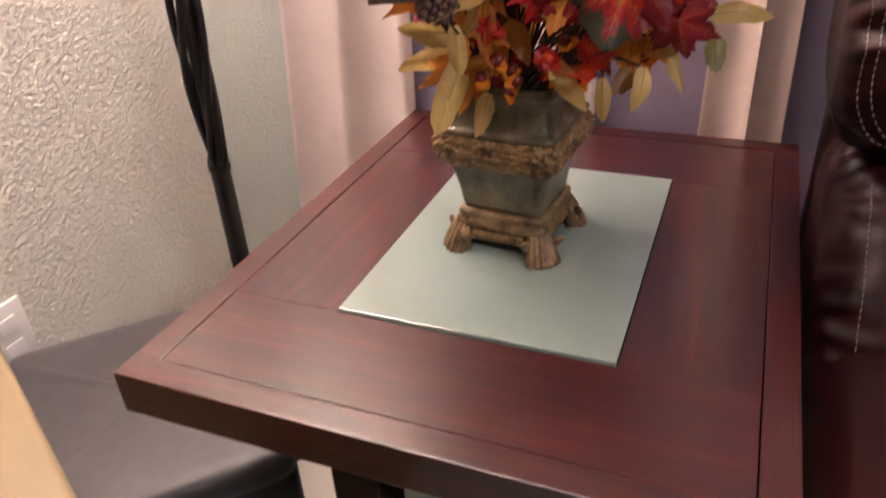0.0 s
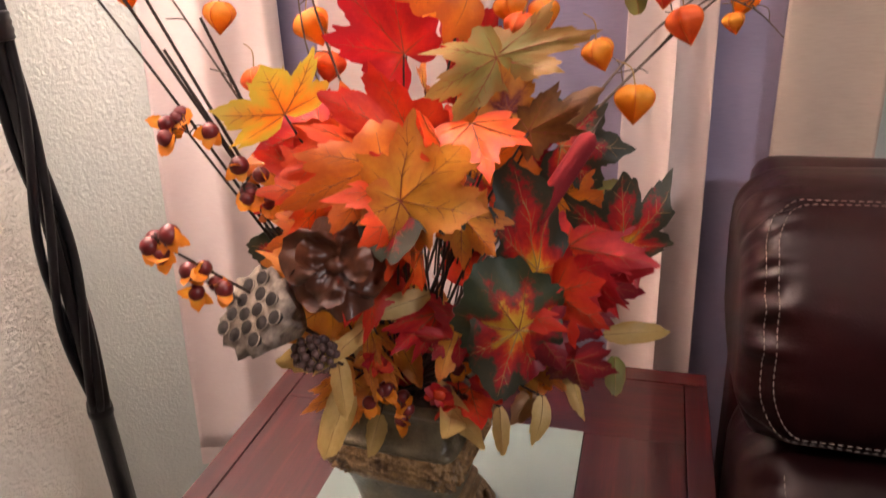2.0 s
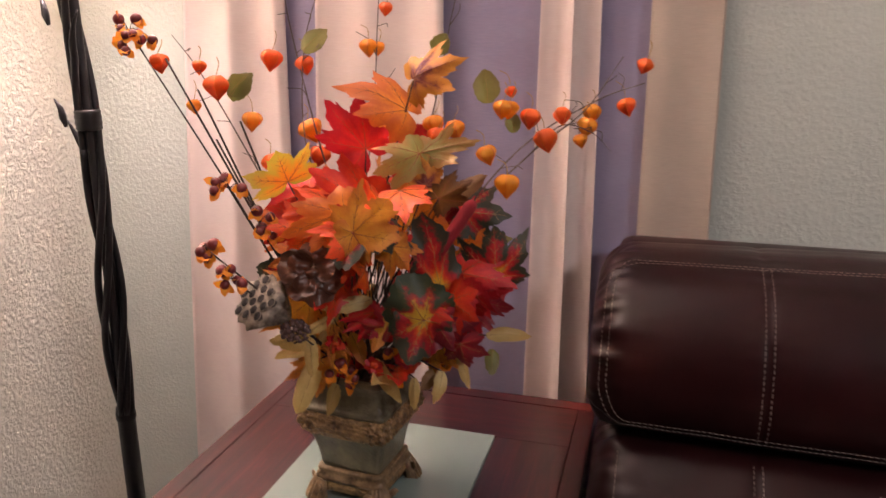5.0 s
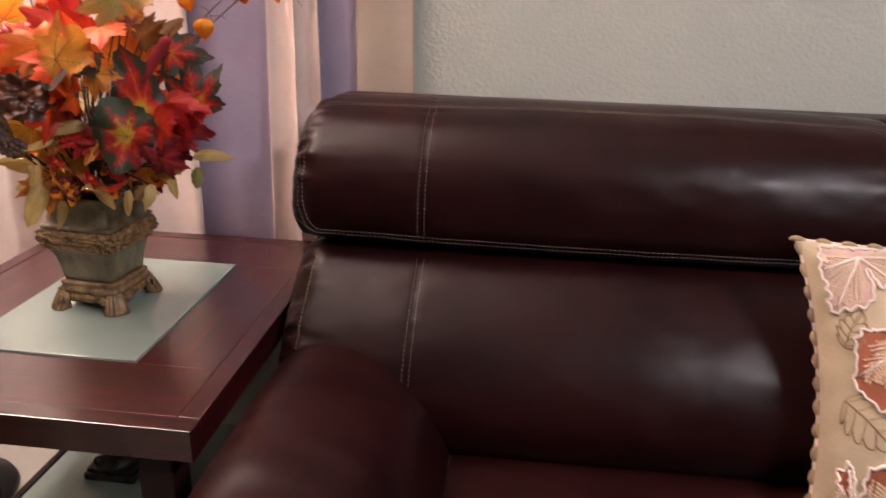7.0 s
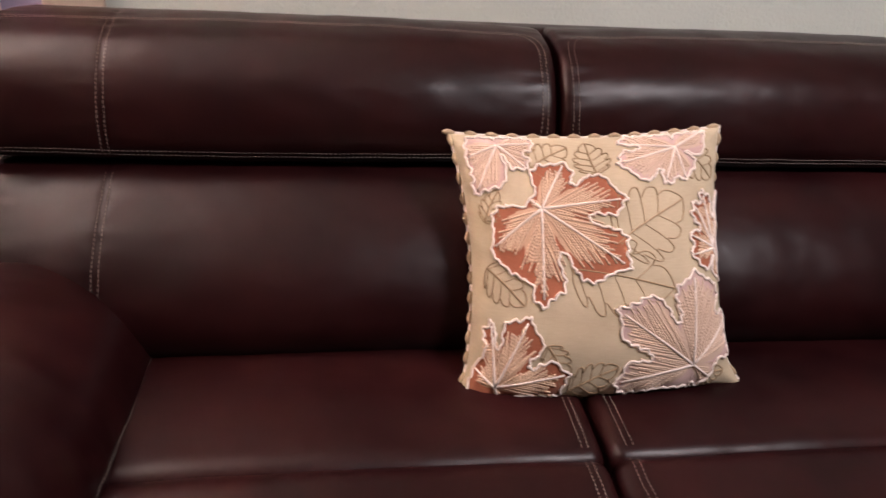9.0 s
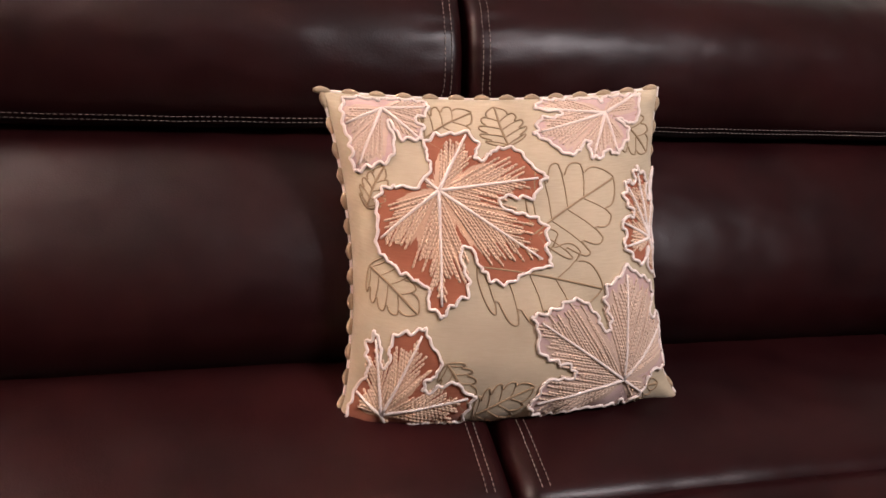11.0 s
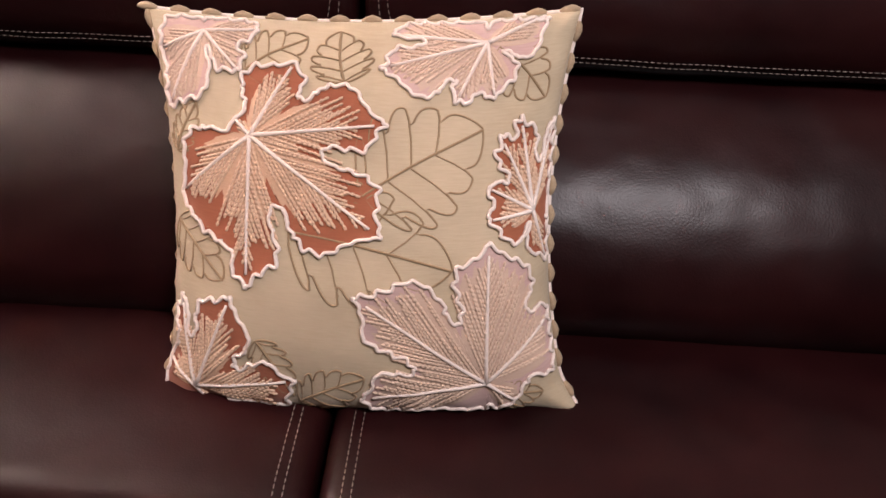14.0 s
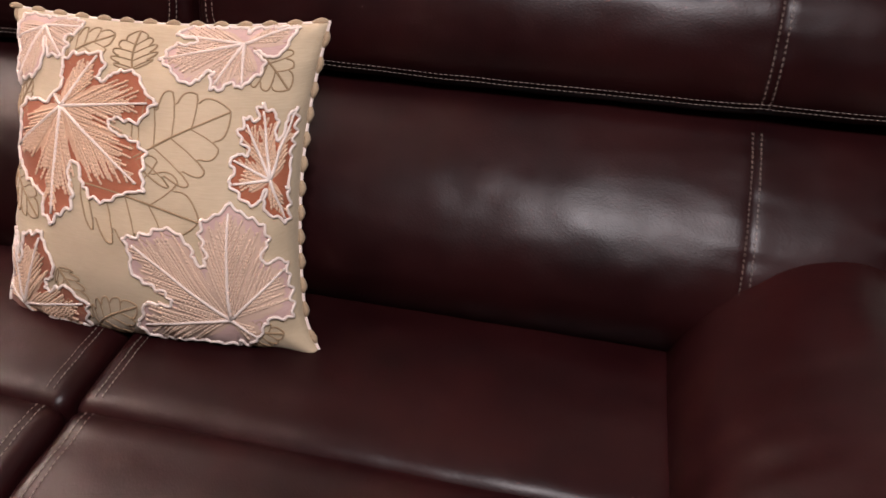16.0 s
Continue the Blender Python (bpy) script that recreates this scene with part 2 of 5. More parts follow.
def box(lo, hi, bevel=0.0, segments=2, bm=None, m=None):
    bm = bm or bmesh.new()
    lo, hi = Vector(lo), Vector(hi)
    made = bmesh.ops.create_cube(bm, size=1.0)["verts"]
    for v in made:
        v.co = Vector([(lo[i] + hi[i]) / 2 + v.co[i] * (hi[i] - lo[i]) for i in range(3)])
    if bevel:
        edges = list({e for v in made for e in v.link_edges})
        got = bmesh.ops.bevel(bm, geom=edges, offset=bevel, segments=segments, affect="EDGES", profile=0.6)
        made = list({v for f in got["faces"] for v in f.verts} | {v for v in made if v.is_valid})
    if m is not None:
        bmesh.ops.transform(bm, matrix=m, verts=[v for v in made if v.is_valid])
    return bm


def sheet(bm, rows, close_u=False, close_v=False):
    """Quads over a table of points; rows of equal length."""
    vs = [[bm.verts.new(p) for p in row] for row in rows]
    n, k = len(vs), len(vs[0])
    for i in range(n if close_u else n - 1):
        for j in range(k if close_v else k - 1):
            a, b = vs[i], vs[(i + 1) % n]
            bm.faces.new((a[j], b[j], b[(j + 1) % k], a[(j + 1) % k]))
    return vs


def cap(bm, ring, flip=False):
    c = bm.verts.new(sum((v.co for v in ring), Vector()) / len(ring))
    for i, v in enumerate(ring):
        w = ring[(i + 1) % len(ring)]
        bm.faces.new((w, v, c) if flip else (v, w, c))


def tube(bm, points, radius, sides=6, ends=True):
    """A round bar along points; radius is a number or one for each point."""
    pts = [Vector(p) for p in points]
    rad = radius if isinstance(radius, (list, tuple)) else [radius] * len(pts)
    rows, ref = [], None
    for i, p in enumerate(pts):
        d = (pts[min(i + 1, len(pts) - 1)] - pts[max(i - 1, 0)]).normalized()
        if ref is None:
            ref = d.orthogonal().normalized()
        ref = (ref - d * ref.dot(d))
        ref = ref.normalized() if ref.length > 1e-6 else d.orthogonal().normalized()
        side = d.cross(ref)
        rows.append([p + (ref * math.cos(a) + side * math.sin(a)) * rad[i] for a in [2 * math.pi * k / sides for k in range(sides)]])
    vs = sheet(bm, rows, close_v=True)
    if ends:
        cap(bm, vs[0], False)
        cap(bm, vs[-1], True)
    return bm


def curve_through(points, steps=6):
    """Catmull-Rom points through the given ones."""
    p = [Vector(q) for q in points]
    p = [2 * p[0] - p[1]] + p + [2 * p[-1] - p[-2]]
    out = []
    for i in range(1, len(p) - 2):
        for s in range(steps):
            u = s / steps
            out.append(0.5 * (2 * p[i] + (p[i + 1] - p[i - 1]) * u + (2 * p[i - 1] - 5 * p[i] + 4 * p[i + 1] - p[i + 2]) * u * u + (3 * p[i] - p[i - 1] - 3 * p[i + 1] + p[i + 2]) * u ** 3))
    out.append(p[-2])
    return out


def closed_curve(points, count):
    """Even Catmull-Rom loop of 2D points."""
    n = len(points)
    pts = [Vector((a, b, 0)) for a, b in points]
    fine = []
    for i in range(n):
        p0, p1, p2, p3 = pts[i - 1], pts[i], pts[(i + 1) % n], pts[(i + 2) % n]
        for s in range(16):
            u = s / 16
            fine.append(0.5 * (2 * p1 + (p2 - p0) * u + (2 * p0 - 5 * p1 + 4 * p2 - p3) * u * u + (3 * p1 - p0 - 3 * p2 + p3) * u ** 3))
    ln = [0.0]
    for i in range(len(fine)):
        ln.append(ln[-1] + (fine[(i + 1) % len(fine)] - fine[i]).length)
    out, j = [], 0
    for k in range(count):
        want = ln[-1] * k / count
        while ln[j + 1] < want:
            j += 1
        u = (want - ln[j]) / max(ln[j + 1] - ln[j], 1e-9)
        q = fine[j].lerp(fine[(j + 1) % len(fine)], u)
        out.append((q.x, q.y))
    return out


def ball(bm, at, r, u=8, v=6, squash=1.0):
    got = bmesh.ops.create_uvsphere(bm, u_segments=u, v_segments=v, radius=r)["verts"]
    for w in got:
        w.co = Vector(at) + Vector((w.co.x, w.co.y, w.co.z * squash))
    return got


def lathe(bm, profile, at, sides=24):
    rows = [[Vector(at) + Vector((r * math.cos(2 * math.pi * k / sides), r * math.sin(2 * math.pi * k / sides), z)) for k in range(sides)] for r, z in profile]
    vs = sheet(bm, rows, close_v=True)
    cap(bm, vs[0], True)
    cap(bm, vs[-1], False)
    return bm


# ---------- the room ----------
X0, X1, Y0, Y1, TOP = -0.825, 5.40, -5.60, 1.155, 2.44
WIN = (-0.48, 0.30, 0.66, 2.05)


def structure(name, bm, material, label, category, smooth=False):
    return tagged(link_mesh(name, bm, material, smooth), label, category, kind="structure")


back = box((X0 - 0.12, Y1, -0.05), (WIN[0], Y1 + 0.12, TOP))
box((WIN[1], Y1, -0.05), (X1 + 0.12, Y1 + 0.12, TOP), bm=back)
box((WIN[0], Y1, -0.05), (WIN[1], Y1 + 0.12, WIN[2]), bm=back)
box((WIN[0], Y1, WIN[3]), (WIN[1], Y1 + 0.12, TOP), bm=back)
# North wall takes the greyer copy, west wall the warm lamplit one.
structure("wall_north", back, COOL_LIT_WALL, "hand-trowelled plaster wall, toned greyer for its cooler light", "wall")
structure("wall_west", box((X0 - 0.12, -0.30, -0.05), (X0, Y1, TOP)), WALL, "textured plaster wall beside the floor lamp, toned warmer for its lamplight", "wall")
# Unseen wall, added dark to take bright sheen off the sofa's left end.
structure("wall_west_far", box((X0 - 0.12, Y0 - 0.12, -0.05), (X0, -0.30, TOP)), UNSEEN_DARK, "unseen dark wall added to dim reflections in the leather", "wall")
# Unseen wall, kept pale to bounce light onto the sofa's right end.
structure("wall_east", box((X1, Y0 - 0.12, -0.05), (X1 + 0.12, Y1, TOP)), COOL_LIT_WALL, "unseen pale wall that brightens the sofa's right end", "wall")
# Unseen wall closing the room, dark so the leather mirrors little light.
structure("wall_south", box((X0, Y0 - 0.12, -0.05), (X1, Y0, TOP)), UNSEEN_DARK, "unseen dark wall that dims the room behind the view", "wall")
structure("ceiling", box((X0 - 0.12, Y0 - 0.12, TOP), (X1 + 0.12, Y1 + 0.12, TOP + 0.1)), CEIL, "pale plaster ceiling", "ceiling")
floor = structure("floor", box((X0, Y0, -0.06), (X1, Y1, -0.006)), GROUT, "pale greige tiled floor", "floor")
base = box((X0, Y0, 0), (X0 + 0.014, Y1, 0.10), 0.004)
structure("baseboard_west", base, PAINT, "white painted baseboard", "baseboard")
structure("baseboard_north", box((X0 + 0.014, Y1 - 0.014, 0), (X1, Y1, 0.10), 0.004), PAINT, "white painted baseboard", "baseboard")

window = thing("window_1", "white framed window behind drawn curtains", "window", (-0.09, Y1 + 0.06, WIN[2]), kind="structure")


def at_home(parent, ob):
    """Keep ob's place in the room under a parent that stands elsewhere."""
    ob.matrix_parent_inverse = Matrix.Translation(parent.location).inverted()
    return ob


def fixed(name, bm, material, parent, label="", smooth=True):
    return at_home(parent, part(name, bm, material, parent, label, smooth))


wf = box((WIN[0], Y1 + 0.05, WIN[2]), (WIN[0] + 0.04, Y1 + 0.09, WIN[3]), 0.004)
box((WIN[1] - 0.04, Y1 + 0.05, WIN[2]), (WIN[1], Y1 + 0.09, WIN[3]), 0.004, bm=wf)
box((WIN[0] + 0.04, Y1 + 0.05, WIN[2]), (WIN[1] - 0.04, Y1 + 0.09, WIN[2] + 0.04), 0.004, bm=wf)
box((WIN[0] + 0.04, Y1 + 0.05, WIN[3] - 0.04), (WIN[1] - 0.04, Y1 + 0.09, WIN[3]), 0.004, bm=wf)
fixed("window_frame", wf, PAINT, window, smooth=False)
glass_m, gt, gp = node_mat("window_glass")
gp.inputs["Transmission Weight"].default_value = 1.0
gp.inputs["Roughness"].default_value = 0.02
pane = fixed("pane", box((WIN[0] + 0.04, Y1 + 0.066, WIN[2] + 0.04), (WIN[1] - 0.04, Y1 + 0.072, WIN[3] - 0.04)), glass_m, window, smooth=False)
pane.visible_shadow = False


# ---------- curtains ----------
def curtain(name, x0, x1, x0b, x1b, y, z0, z1, folds, depth, material, label, seed):
    """A hanging cloth panel with soft uneven folds that narrow towards the rod."""
    rnd = random.Random(seed)
    ph = [rnd.uniform(0, 6.28) for _ in range(4)]
    nx, nz = max(24, folds * 18), 26

    def point(i, j, back_side):
        u, v = i / nx, j / nz
        a, b = x0b + (x0 - x0b) * v, x1b + (x1 - x1b) * v
        w = u + 0.025 * math.sin(5.0 * u + ph[0]) + 0.008 * math.sin(9 * u + 3 * v + ph[1])
        s = math.sin(2 * math.pi * folds * w + ph[2] + 0.5 * v)
        d = depth * (0.75 + 0.35 * math.sin(3.1 * u * folds + ph[3])) * (1 - 0.25 * v)
        yy = y - d * (0.5 + 0.5 * s) - 0.10 * d * math.sin(7 * v + 4 * u)
        return Vector((a + (b - a) * u + 0.3 * d * math.cos(2 * math.pi * folds * w + ph[2]), yy + (0.0018 if back_side else 0), z0 + (z1 - z0) * v))

    bm = bmesh.new()
    front = sheet(bm, [[point(i, j, False) for j in range(nz + 1)] for i in range(nx + 1)])
    rear = sheet(bm, [[point(i, j, True) for j in range(nz + 1)] for i in range(nx + 1)])
    for i in range(nx):
        bm.faces.new((front[i][0], front[i + 1][0], rear[i + 1][0], rear[i][0]))
        bm.faces.new((front[i][nz], front[i + 1][nz], rear[i + 1][nz], rear[i][nz]))
    for j in range(nz):
        bm.faces.new((front[0][j], front[0][j + 1], rear[0][j + 1], rear[0][j]))
        bm.faces.new((front[nx][j], front[nx][j + 1], rear[nx][j + 1], rear[nx][j]))
    panel = link_mesh("curtain", bm, material)
    tagged(panel, label, "curtain", "window curtains")
    hem = bmesh.new()
    sheet(hem, [[point(i, 0, False) + Vector((0, -0.0012, 0.002)), point(i, 0, False).lerp(point(i, 1, False), 0.55) + Vector((0, -0.0012, 0))] for i in range(nx + 1)])
    part("hem", hem, material, panel)
    return panel


curtain("curtain", -0.485, -0.32, -0.607, -0.34, 1.138, 0.30, 2.16, 2, 0.030, PINK, "blush sheer curtain panel hanging in soft folds beside the wall", 3)
curtain("curtain", -0.24, -0.03, -0.30, -0.03, 1.138, 0.30, 2.16, 2, 0.024, PINK, "blush sheer curtain panel gathered behind the bouquet", 4)
curtain("curtain", -0.36, 0.31, -0.38, 0.31, 1.151, 0.42, 2.16, 4, 0.008, LILAC, "flat lilac sheer panel drawn across the window", 5)
curtain("curtain", 0.140, 0.215, 0.112, 0.235, 1.138, 0.30, 2.16, 2, 0.026, PINK, "narrow blush sheer curtain fold hanging behind the table", 8)
curtain("curtain", 0.30, 0.40, 0.30, 0.425, 1.140, 0.30, 2.16, 1, 0.014, BEIGE, "beige curtain edge hanging behind the sofa", 11)
rod = thing("curtain_rod", "black metal curtain rod above the window", "curtain rod", (-0.1, 1.11, 2.17))
fixed("bar", tube(bmesh.new(), [(-0.70, 1.11, 2.17), (0.50, 1.11, 2.17)], 0.010, 12), BLACKMETAL, rod)
for x in (-0.60, 0.42):
    fixed("bracket", tube(bmesh.new(), [(x, 1.11, 2.17), (x, 1.157, 2.17)], 0.007, 8), BLACKMETAL, rod)
for x in (-0.71, 0.51):
    b = bmesh.new()
    ball(b, (x, 1.11, 2.17), 0.020, 12, 8)
    fixed("finial", b, BLACKMETAL, rod)

# ---------- sofa ----------
SX0, SX1, MID, AXIS = 0.256, 2.277, 1.248, 1.2665
sofa = thing("sofa", "dark brown leather reclining sofa with pale double stitching", "sofa", (MID, 0.6, 0))


class Bolster:
    """A stuffed leather body: a closed outline swept along one axis, with rounded ends, seams and slight puckers."""

    def __init__(self, outline, a, b, axis="x", rounds=(0.05, 0.05), seams=(), count=72, puff=0.006, seed=0, crease=0.0):
        self.loop, self.a, self.b, self.axis, self.ra, self.rb, self.seams, self.puff, self.seed, self.crease = closed_curve(outline, count), a, b, axis, rounds[0], rounds[1], seams, puff, seed, crease
        n = len(self.loop)
        area = sum(self.loop[i - 1][0] * self.loop[i][1] - self.loop[i][0] * self.loop[i - 1][1] for i in range(n))
        k = 1 if area > 0 else -1
        self.normals = []
        for i in range(n):
            d = Vector(self.loop[(i + 1) % n]) - Vector(self.loop[i - 1])
            d.normalize()
            self.normals.append(Vector((d.y, -d.x)) * k)

    def inset(self, s):
        d, r = (s - self.a, self.ra) if s - self.a < self.b - s else (self.b - s, self.rb)
        v = 0.0 if d >= r else r * (1 - math.sqrt(max(0.0, 1 - (1 - d / r) ** 2)))
        for q in self.seams:
            v += 0.0018 * math.exp(-((s - q) / 0.007) ** 2)
        mid = (s - self.a) / (self.b - self.a)
        return v * 0.9 - self.puff * math.sin(math.pi * min(max(mid, 0), 1)) ** 0.6

    def at(self, s, i, lift=0.0):
        n = len(self.loop)
        i0, u = int(math.floor(i)) % n, i - math.floor(i)
        p = Vector(self.loop[i0]).lerp(Vector(self.loop[(i0 + 1) % n]), u)
        q = self.normals[i0].lerp(self.normals[(i0 + 1) % n], u)
        near = min([abs(s - k) for k in (*self.seams, self.a + 0.03, self.b - 0.03)])
        wob = 0.0022 * noise.noise(Vector((s * 9, p.x * 11, p.y * 11 + self.seed))) + 0.0008 * noise.noise(Vector((s * 26, p.x * 34, p.y * 34 + self.seed))) + 0.0022 * math.exp(-near / 0.024) * noise.noise(Vector((s * 12, p.x * 55, p.y * 55 + self.seed))) + 0.017 * math.exp(-min(abs(s - self.a - 0.020) + (0 if self.ra > 0.05 else 9), abs(s - self.b + 0.020) + (0 if self.rb > 0.05 else 9)) / 0.016) * noise.noise(Vector((s * 24, p.x * 62, p.y * 62 + self.seed)))
        wob += self.crease * noise.noise(Vector((s * 34, p.x * 9, p.y * 9 + self.seed))) * min(1.0, max(0.15, (0.55 - s) / 0.25))
        p = p + q * (lift - self.inset(s) + wob)
        return Vector((s, p.x, p.y)) if self.axis == "x" else Vector((p.x, s, p.y))

    def stations(self):
        out = [self.a + self.ra * (1 - math.cos(math.pi / 2 * k / 10)) for k in range(11)]
        out += [self.b - self.rb * (1 - math.cos(math.pi / 2 * k / 10)) for k in range(11)]
        out += list(np.arange(self.a + self.ra, self.b - self.rb, 0.014))
        for q in self.seams:
            out += [q + d for d in (-0.014, -0.009, -0.006, -0.003, 0, 0.003, 0.006, 0.009, 0.014)]
        return sorted(set(round(v, 4) for v in out))

    def mesh(self):
        bm = bmesh.new()
        vs = sheet(bm, [[self.at(s, i) for i in range(len(self.loop))] for s in self.stations()], close_v=True)
        cap(bm, vs[0])
        cap(bm, vs[-1], True)
        return bm

    def nearest(self, a, b):
        return min(range(len(self.loop)), key=lambda i: (self.loop[i][0] - a) ** 2 + (self.loop[i][1] - b) ** 2)


def sew(ob, pts):
    """One sewn line as a part of its cushion."""
    part("stitching", stitches(bmesh.new(), pts), THREAD, ob)


def stitches(bm, pts, gap=0.0075, length=0.0052, r=0.00085):
    """Short thread dashes along a line of points."""
    pts = [Vector(p) for p in pts]
    ln = [0.0]
    for i in range(1, len(pts)):
        ln.append(ln[-1] + (pts[i] - pts[i - 1]).length)

    def where(s):
        for i in range(1, len(pts)):
            if ln[i] >= s:
                return pts[i - 1].lerp(pts[i], (s - ln[i - 1]) / max(ln[i] - ln[i - 1], 1e-9))
        return pts[-1]

    s = 0.0
    while s + length < ln[-1]:
        tube(bm, [where(s), where(s + length * 0.5), where(s + length)], [r * 0.5, r, r * 0.5], 4, False)
        s += gap
    return bm


HEAD = [(0.945, 0.943), (1.00, 0.946), (1.06, 0.93), (1.085, 0.86), (1.04, 0.76), (0.93, 0.728), (0.845, 0.735), (0.808, 0.752), (0.800, 0.80), (0.826, 0.872), (0.880, 0.924)]
LOW = [(0.875, 0.722), (0.828, 0.718), (0.780, 0.694), (0.712, 0.642), (0.662, 0.585), (0.634, 0.525), (0.640, 0.472), (0.678, 0.435), (0.76, 0.40), (0.90, 0.40), (0.97, 0.50), (0.985, 0.65), (0.94, 0.718)]
SEAT = [(0.70, 0.445), (0.62, 0.452), (0.52, 0.452), (0.43, 0.446), (0.385, 0.440), (0.368, 0.425), (0.372, 0.395), (0.41, 0.34), (0.55, 0.33), (0.70, 0.34), (0.745, 0.39)]
FRONT = [(0.366, 0.432), (0.32, 0.430), (0.24, 0.420), (0.16, 0.395), (0.108, 0.345), (0.095, 0.25), (0.105, 0.15), (0.14, 0.12), (0.25, 0.13), (0.34, 0.20), (0.372, 0.32), (0.378, 0.40)]
ARM = [(0.37, 0.604), (0.315, 0.594), (0.276, 0.552), (0.264, 0.48), (0.27, 0.30), (0.28, 0.10), (0.35, 0.075), (0.49, 0.08), (0.538, 0.12), (0.548, 0.30), (0.552, 0.42), (0.543, 0.482), (0.505, 0.540), (0.44, 0.586)]

for k, (a, b) in enumerate(((SX0, MID - 0.005), (MID + 0.005, SX1))):
    seam = a + 0.228 if k == 0 else b - 0.228
    outer = -1 if k == 0 else 1
    ends = (0.055, 0.016) if k == 0 else (0.016, 0.055)
    head = Bolster(HEAD, a, b, "x", ends, (seam,), 168, 0.010, k)
    ob = fixed("headrest", head.mesh(), LEATHER, sofa)
    top, low = head.nearest(0.93, 0.952), head.nearest(0.805, 0.755)
    n = len(head.loop)
    step = 1 if (low - top) % n < (top - low) % n else -1
    span = (low - top) % n if step == 1 else (top - low) % n
    for off in (0.012, 0.022):
        e0, e1 = a + off + 0.006, b - off - 0.006
        i0, i1 = (off - 0.012) * 140, span - (off - 0.012) * 140
        rx, ri = 0.034, 12.0
        corners = ((e1 - rx, i0 + ri, -90), (e1 - rx, i1 - ri, 0), (e0 + rx, i1 - ri, 90), (e0 + rx, i0 + ri, 180))
        path = []
        for cx, ci, a0 in corners:
            path += [(cx + rx * math.cos(radians(a0 + 9 * q)), ci + ri * math.sin(radians(a0 + 9 * q))) for q in range(11)]
        path.append(path[0])
        full = []
        for (xa, ia), (xb, ib) in zip(path, path[1:]):
            m = max(1, int(abs(xb - xa) / 0.02 + abs(ib - ia) / 2.0))
            full += [head.at(xa + (xb - xa) * q / m, top + step * (ia + (ib - ia) * q / m), 0.0012) for q in range(m)]
        sew(ob, full + full[:1])
    for off in (-0.005, 0.006):
        sew(ob, [head.at(seam + off, top + step * span * q / 48, 0.0012) for q in range(49)])
    low_b = Bolster(LOW, a + (0.012 if k == 0 else -0.010), b + (0.010 if k == 0 else -0.012), "x", ends, (seam,), 168, 0.010, 5 + k)
    ob = fixed("back_cushion", low_b.mesh(), LEATHER, sofa)
    i0, i1 = low_b.nearest(0.79, 0.738), low_b.nearest(0.64, 0.49)
    step = 1 if (i1 - i0) % 168 < (i0 - i1) % 168 else -1
    span = (i1 - i0) % 168 if step == 1 else (i0 - i1) % 168
    for off in (-0.005, 0.006):
        sew(ob, [low_b.at(seam + off, i0 + step * span * q / 50, 0.0012) for q in range(51)])
    edge = a + 0.05 if k == 0 else b - 0.05
    sew(ob, [low_b.at(edge, i0 + step * span * 0.6 * q / 30, 0.0012) for q in range(31)])
    s0, s1 = (0.540, MID - 0.004) if k == 0 else (MID + 0.004, 1.992)
    for nm, prof, seed in (("seat_cushion", SEAT, 9), ("footrest", FRONT, 12)):
        seat = Bolster(prof, s0, s1, "x", (0.022, 0.022), (), 72, 0.008, seed + k)
        ob = fixed(nm, seat.mesh(), LEATHER, sofa)
        i0, i1 = (seat.nearest(0.68, 0.447), seat.nearest(0.39, 0.441)) if nm == "seat_cushion" else (seat.nearest(0.36, 0.432), seat.nearest(0.10, 0.32))
        step = 1 if (i1 - i0) % 72 < (i0 - i1) % 72 else -1
        span = (i1 - i0) % 72 if step == 1 else (i0 - i1) % 72
        inner = s1 - 0.030 if k == 0 else s0 + 0.030
        for off in (-0.005, 0.005):
            sew(ob, [seat.at(inner + off, i0 + step * span * q / 24, 0.0012) for q in range(25)])

for k in (0, 1):
    prof = ARM if k == 0 else [(2 * AXIS - x, z) for x, z in ARM]
    arm = Bolster(prof, 0.09, 0.80, "y", (0.07, 0.03), (), 120, 0.010, 20 + k, 0.0055)
    ob = fixed("armrest", arm.mesh(), LEATHER, sofa)
    if k == 0:
        foot_i = arm.nearest(0.549, 0.45)
        sew(ob, [arm.at(0.14 + 0.54 * q / 40, foot_i, 0.0012) for q in range(41)])
fixed("back_panel", box((SX0 + 0.02, 1.0, 0.06), (SX1 - 0.02, 1.108, 0.945), 0.035, 4), LEATHER, sofa)
fixed("base", box((0.30, 0.16, 0.05), (2.23, 1.04, 0.34), 0.02, 3), LEATHER, sofa)
for x in (0.34, 2.19):
    for y in (0.20, 1.0):
        fixed("foot", box((x - 0.03, y - 0.03, 0), (x + 0.03, y + 0.03, 0.06), 0.006), DARKWOOD, sofa)

# ---------- end table ----------
TX0, TX1, TY0, TY1, TZ = -0.333, 0.256, 0.404, 1.110, 0.62
GX0, GX1, GY0, GY1 = -0.178, 0.104, 0.558, 0.948
table = thing("end_table", "mahogany end table with a frosted glass inset", "table", ((TX0 + TX1) / 2, (TY0 + TY1) / 2, 0))
E_ = 0.030
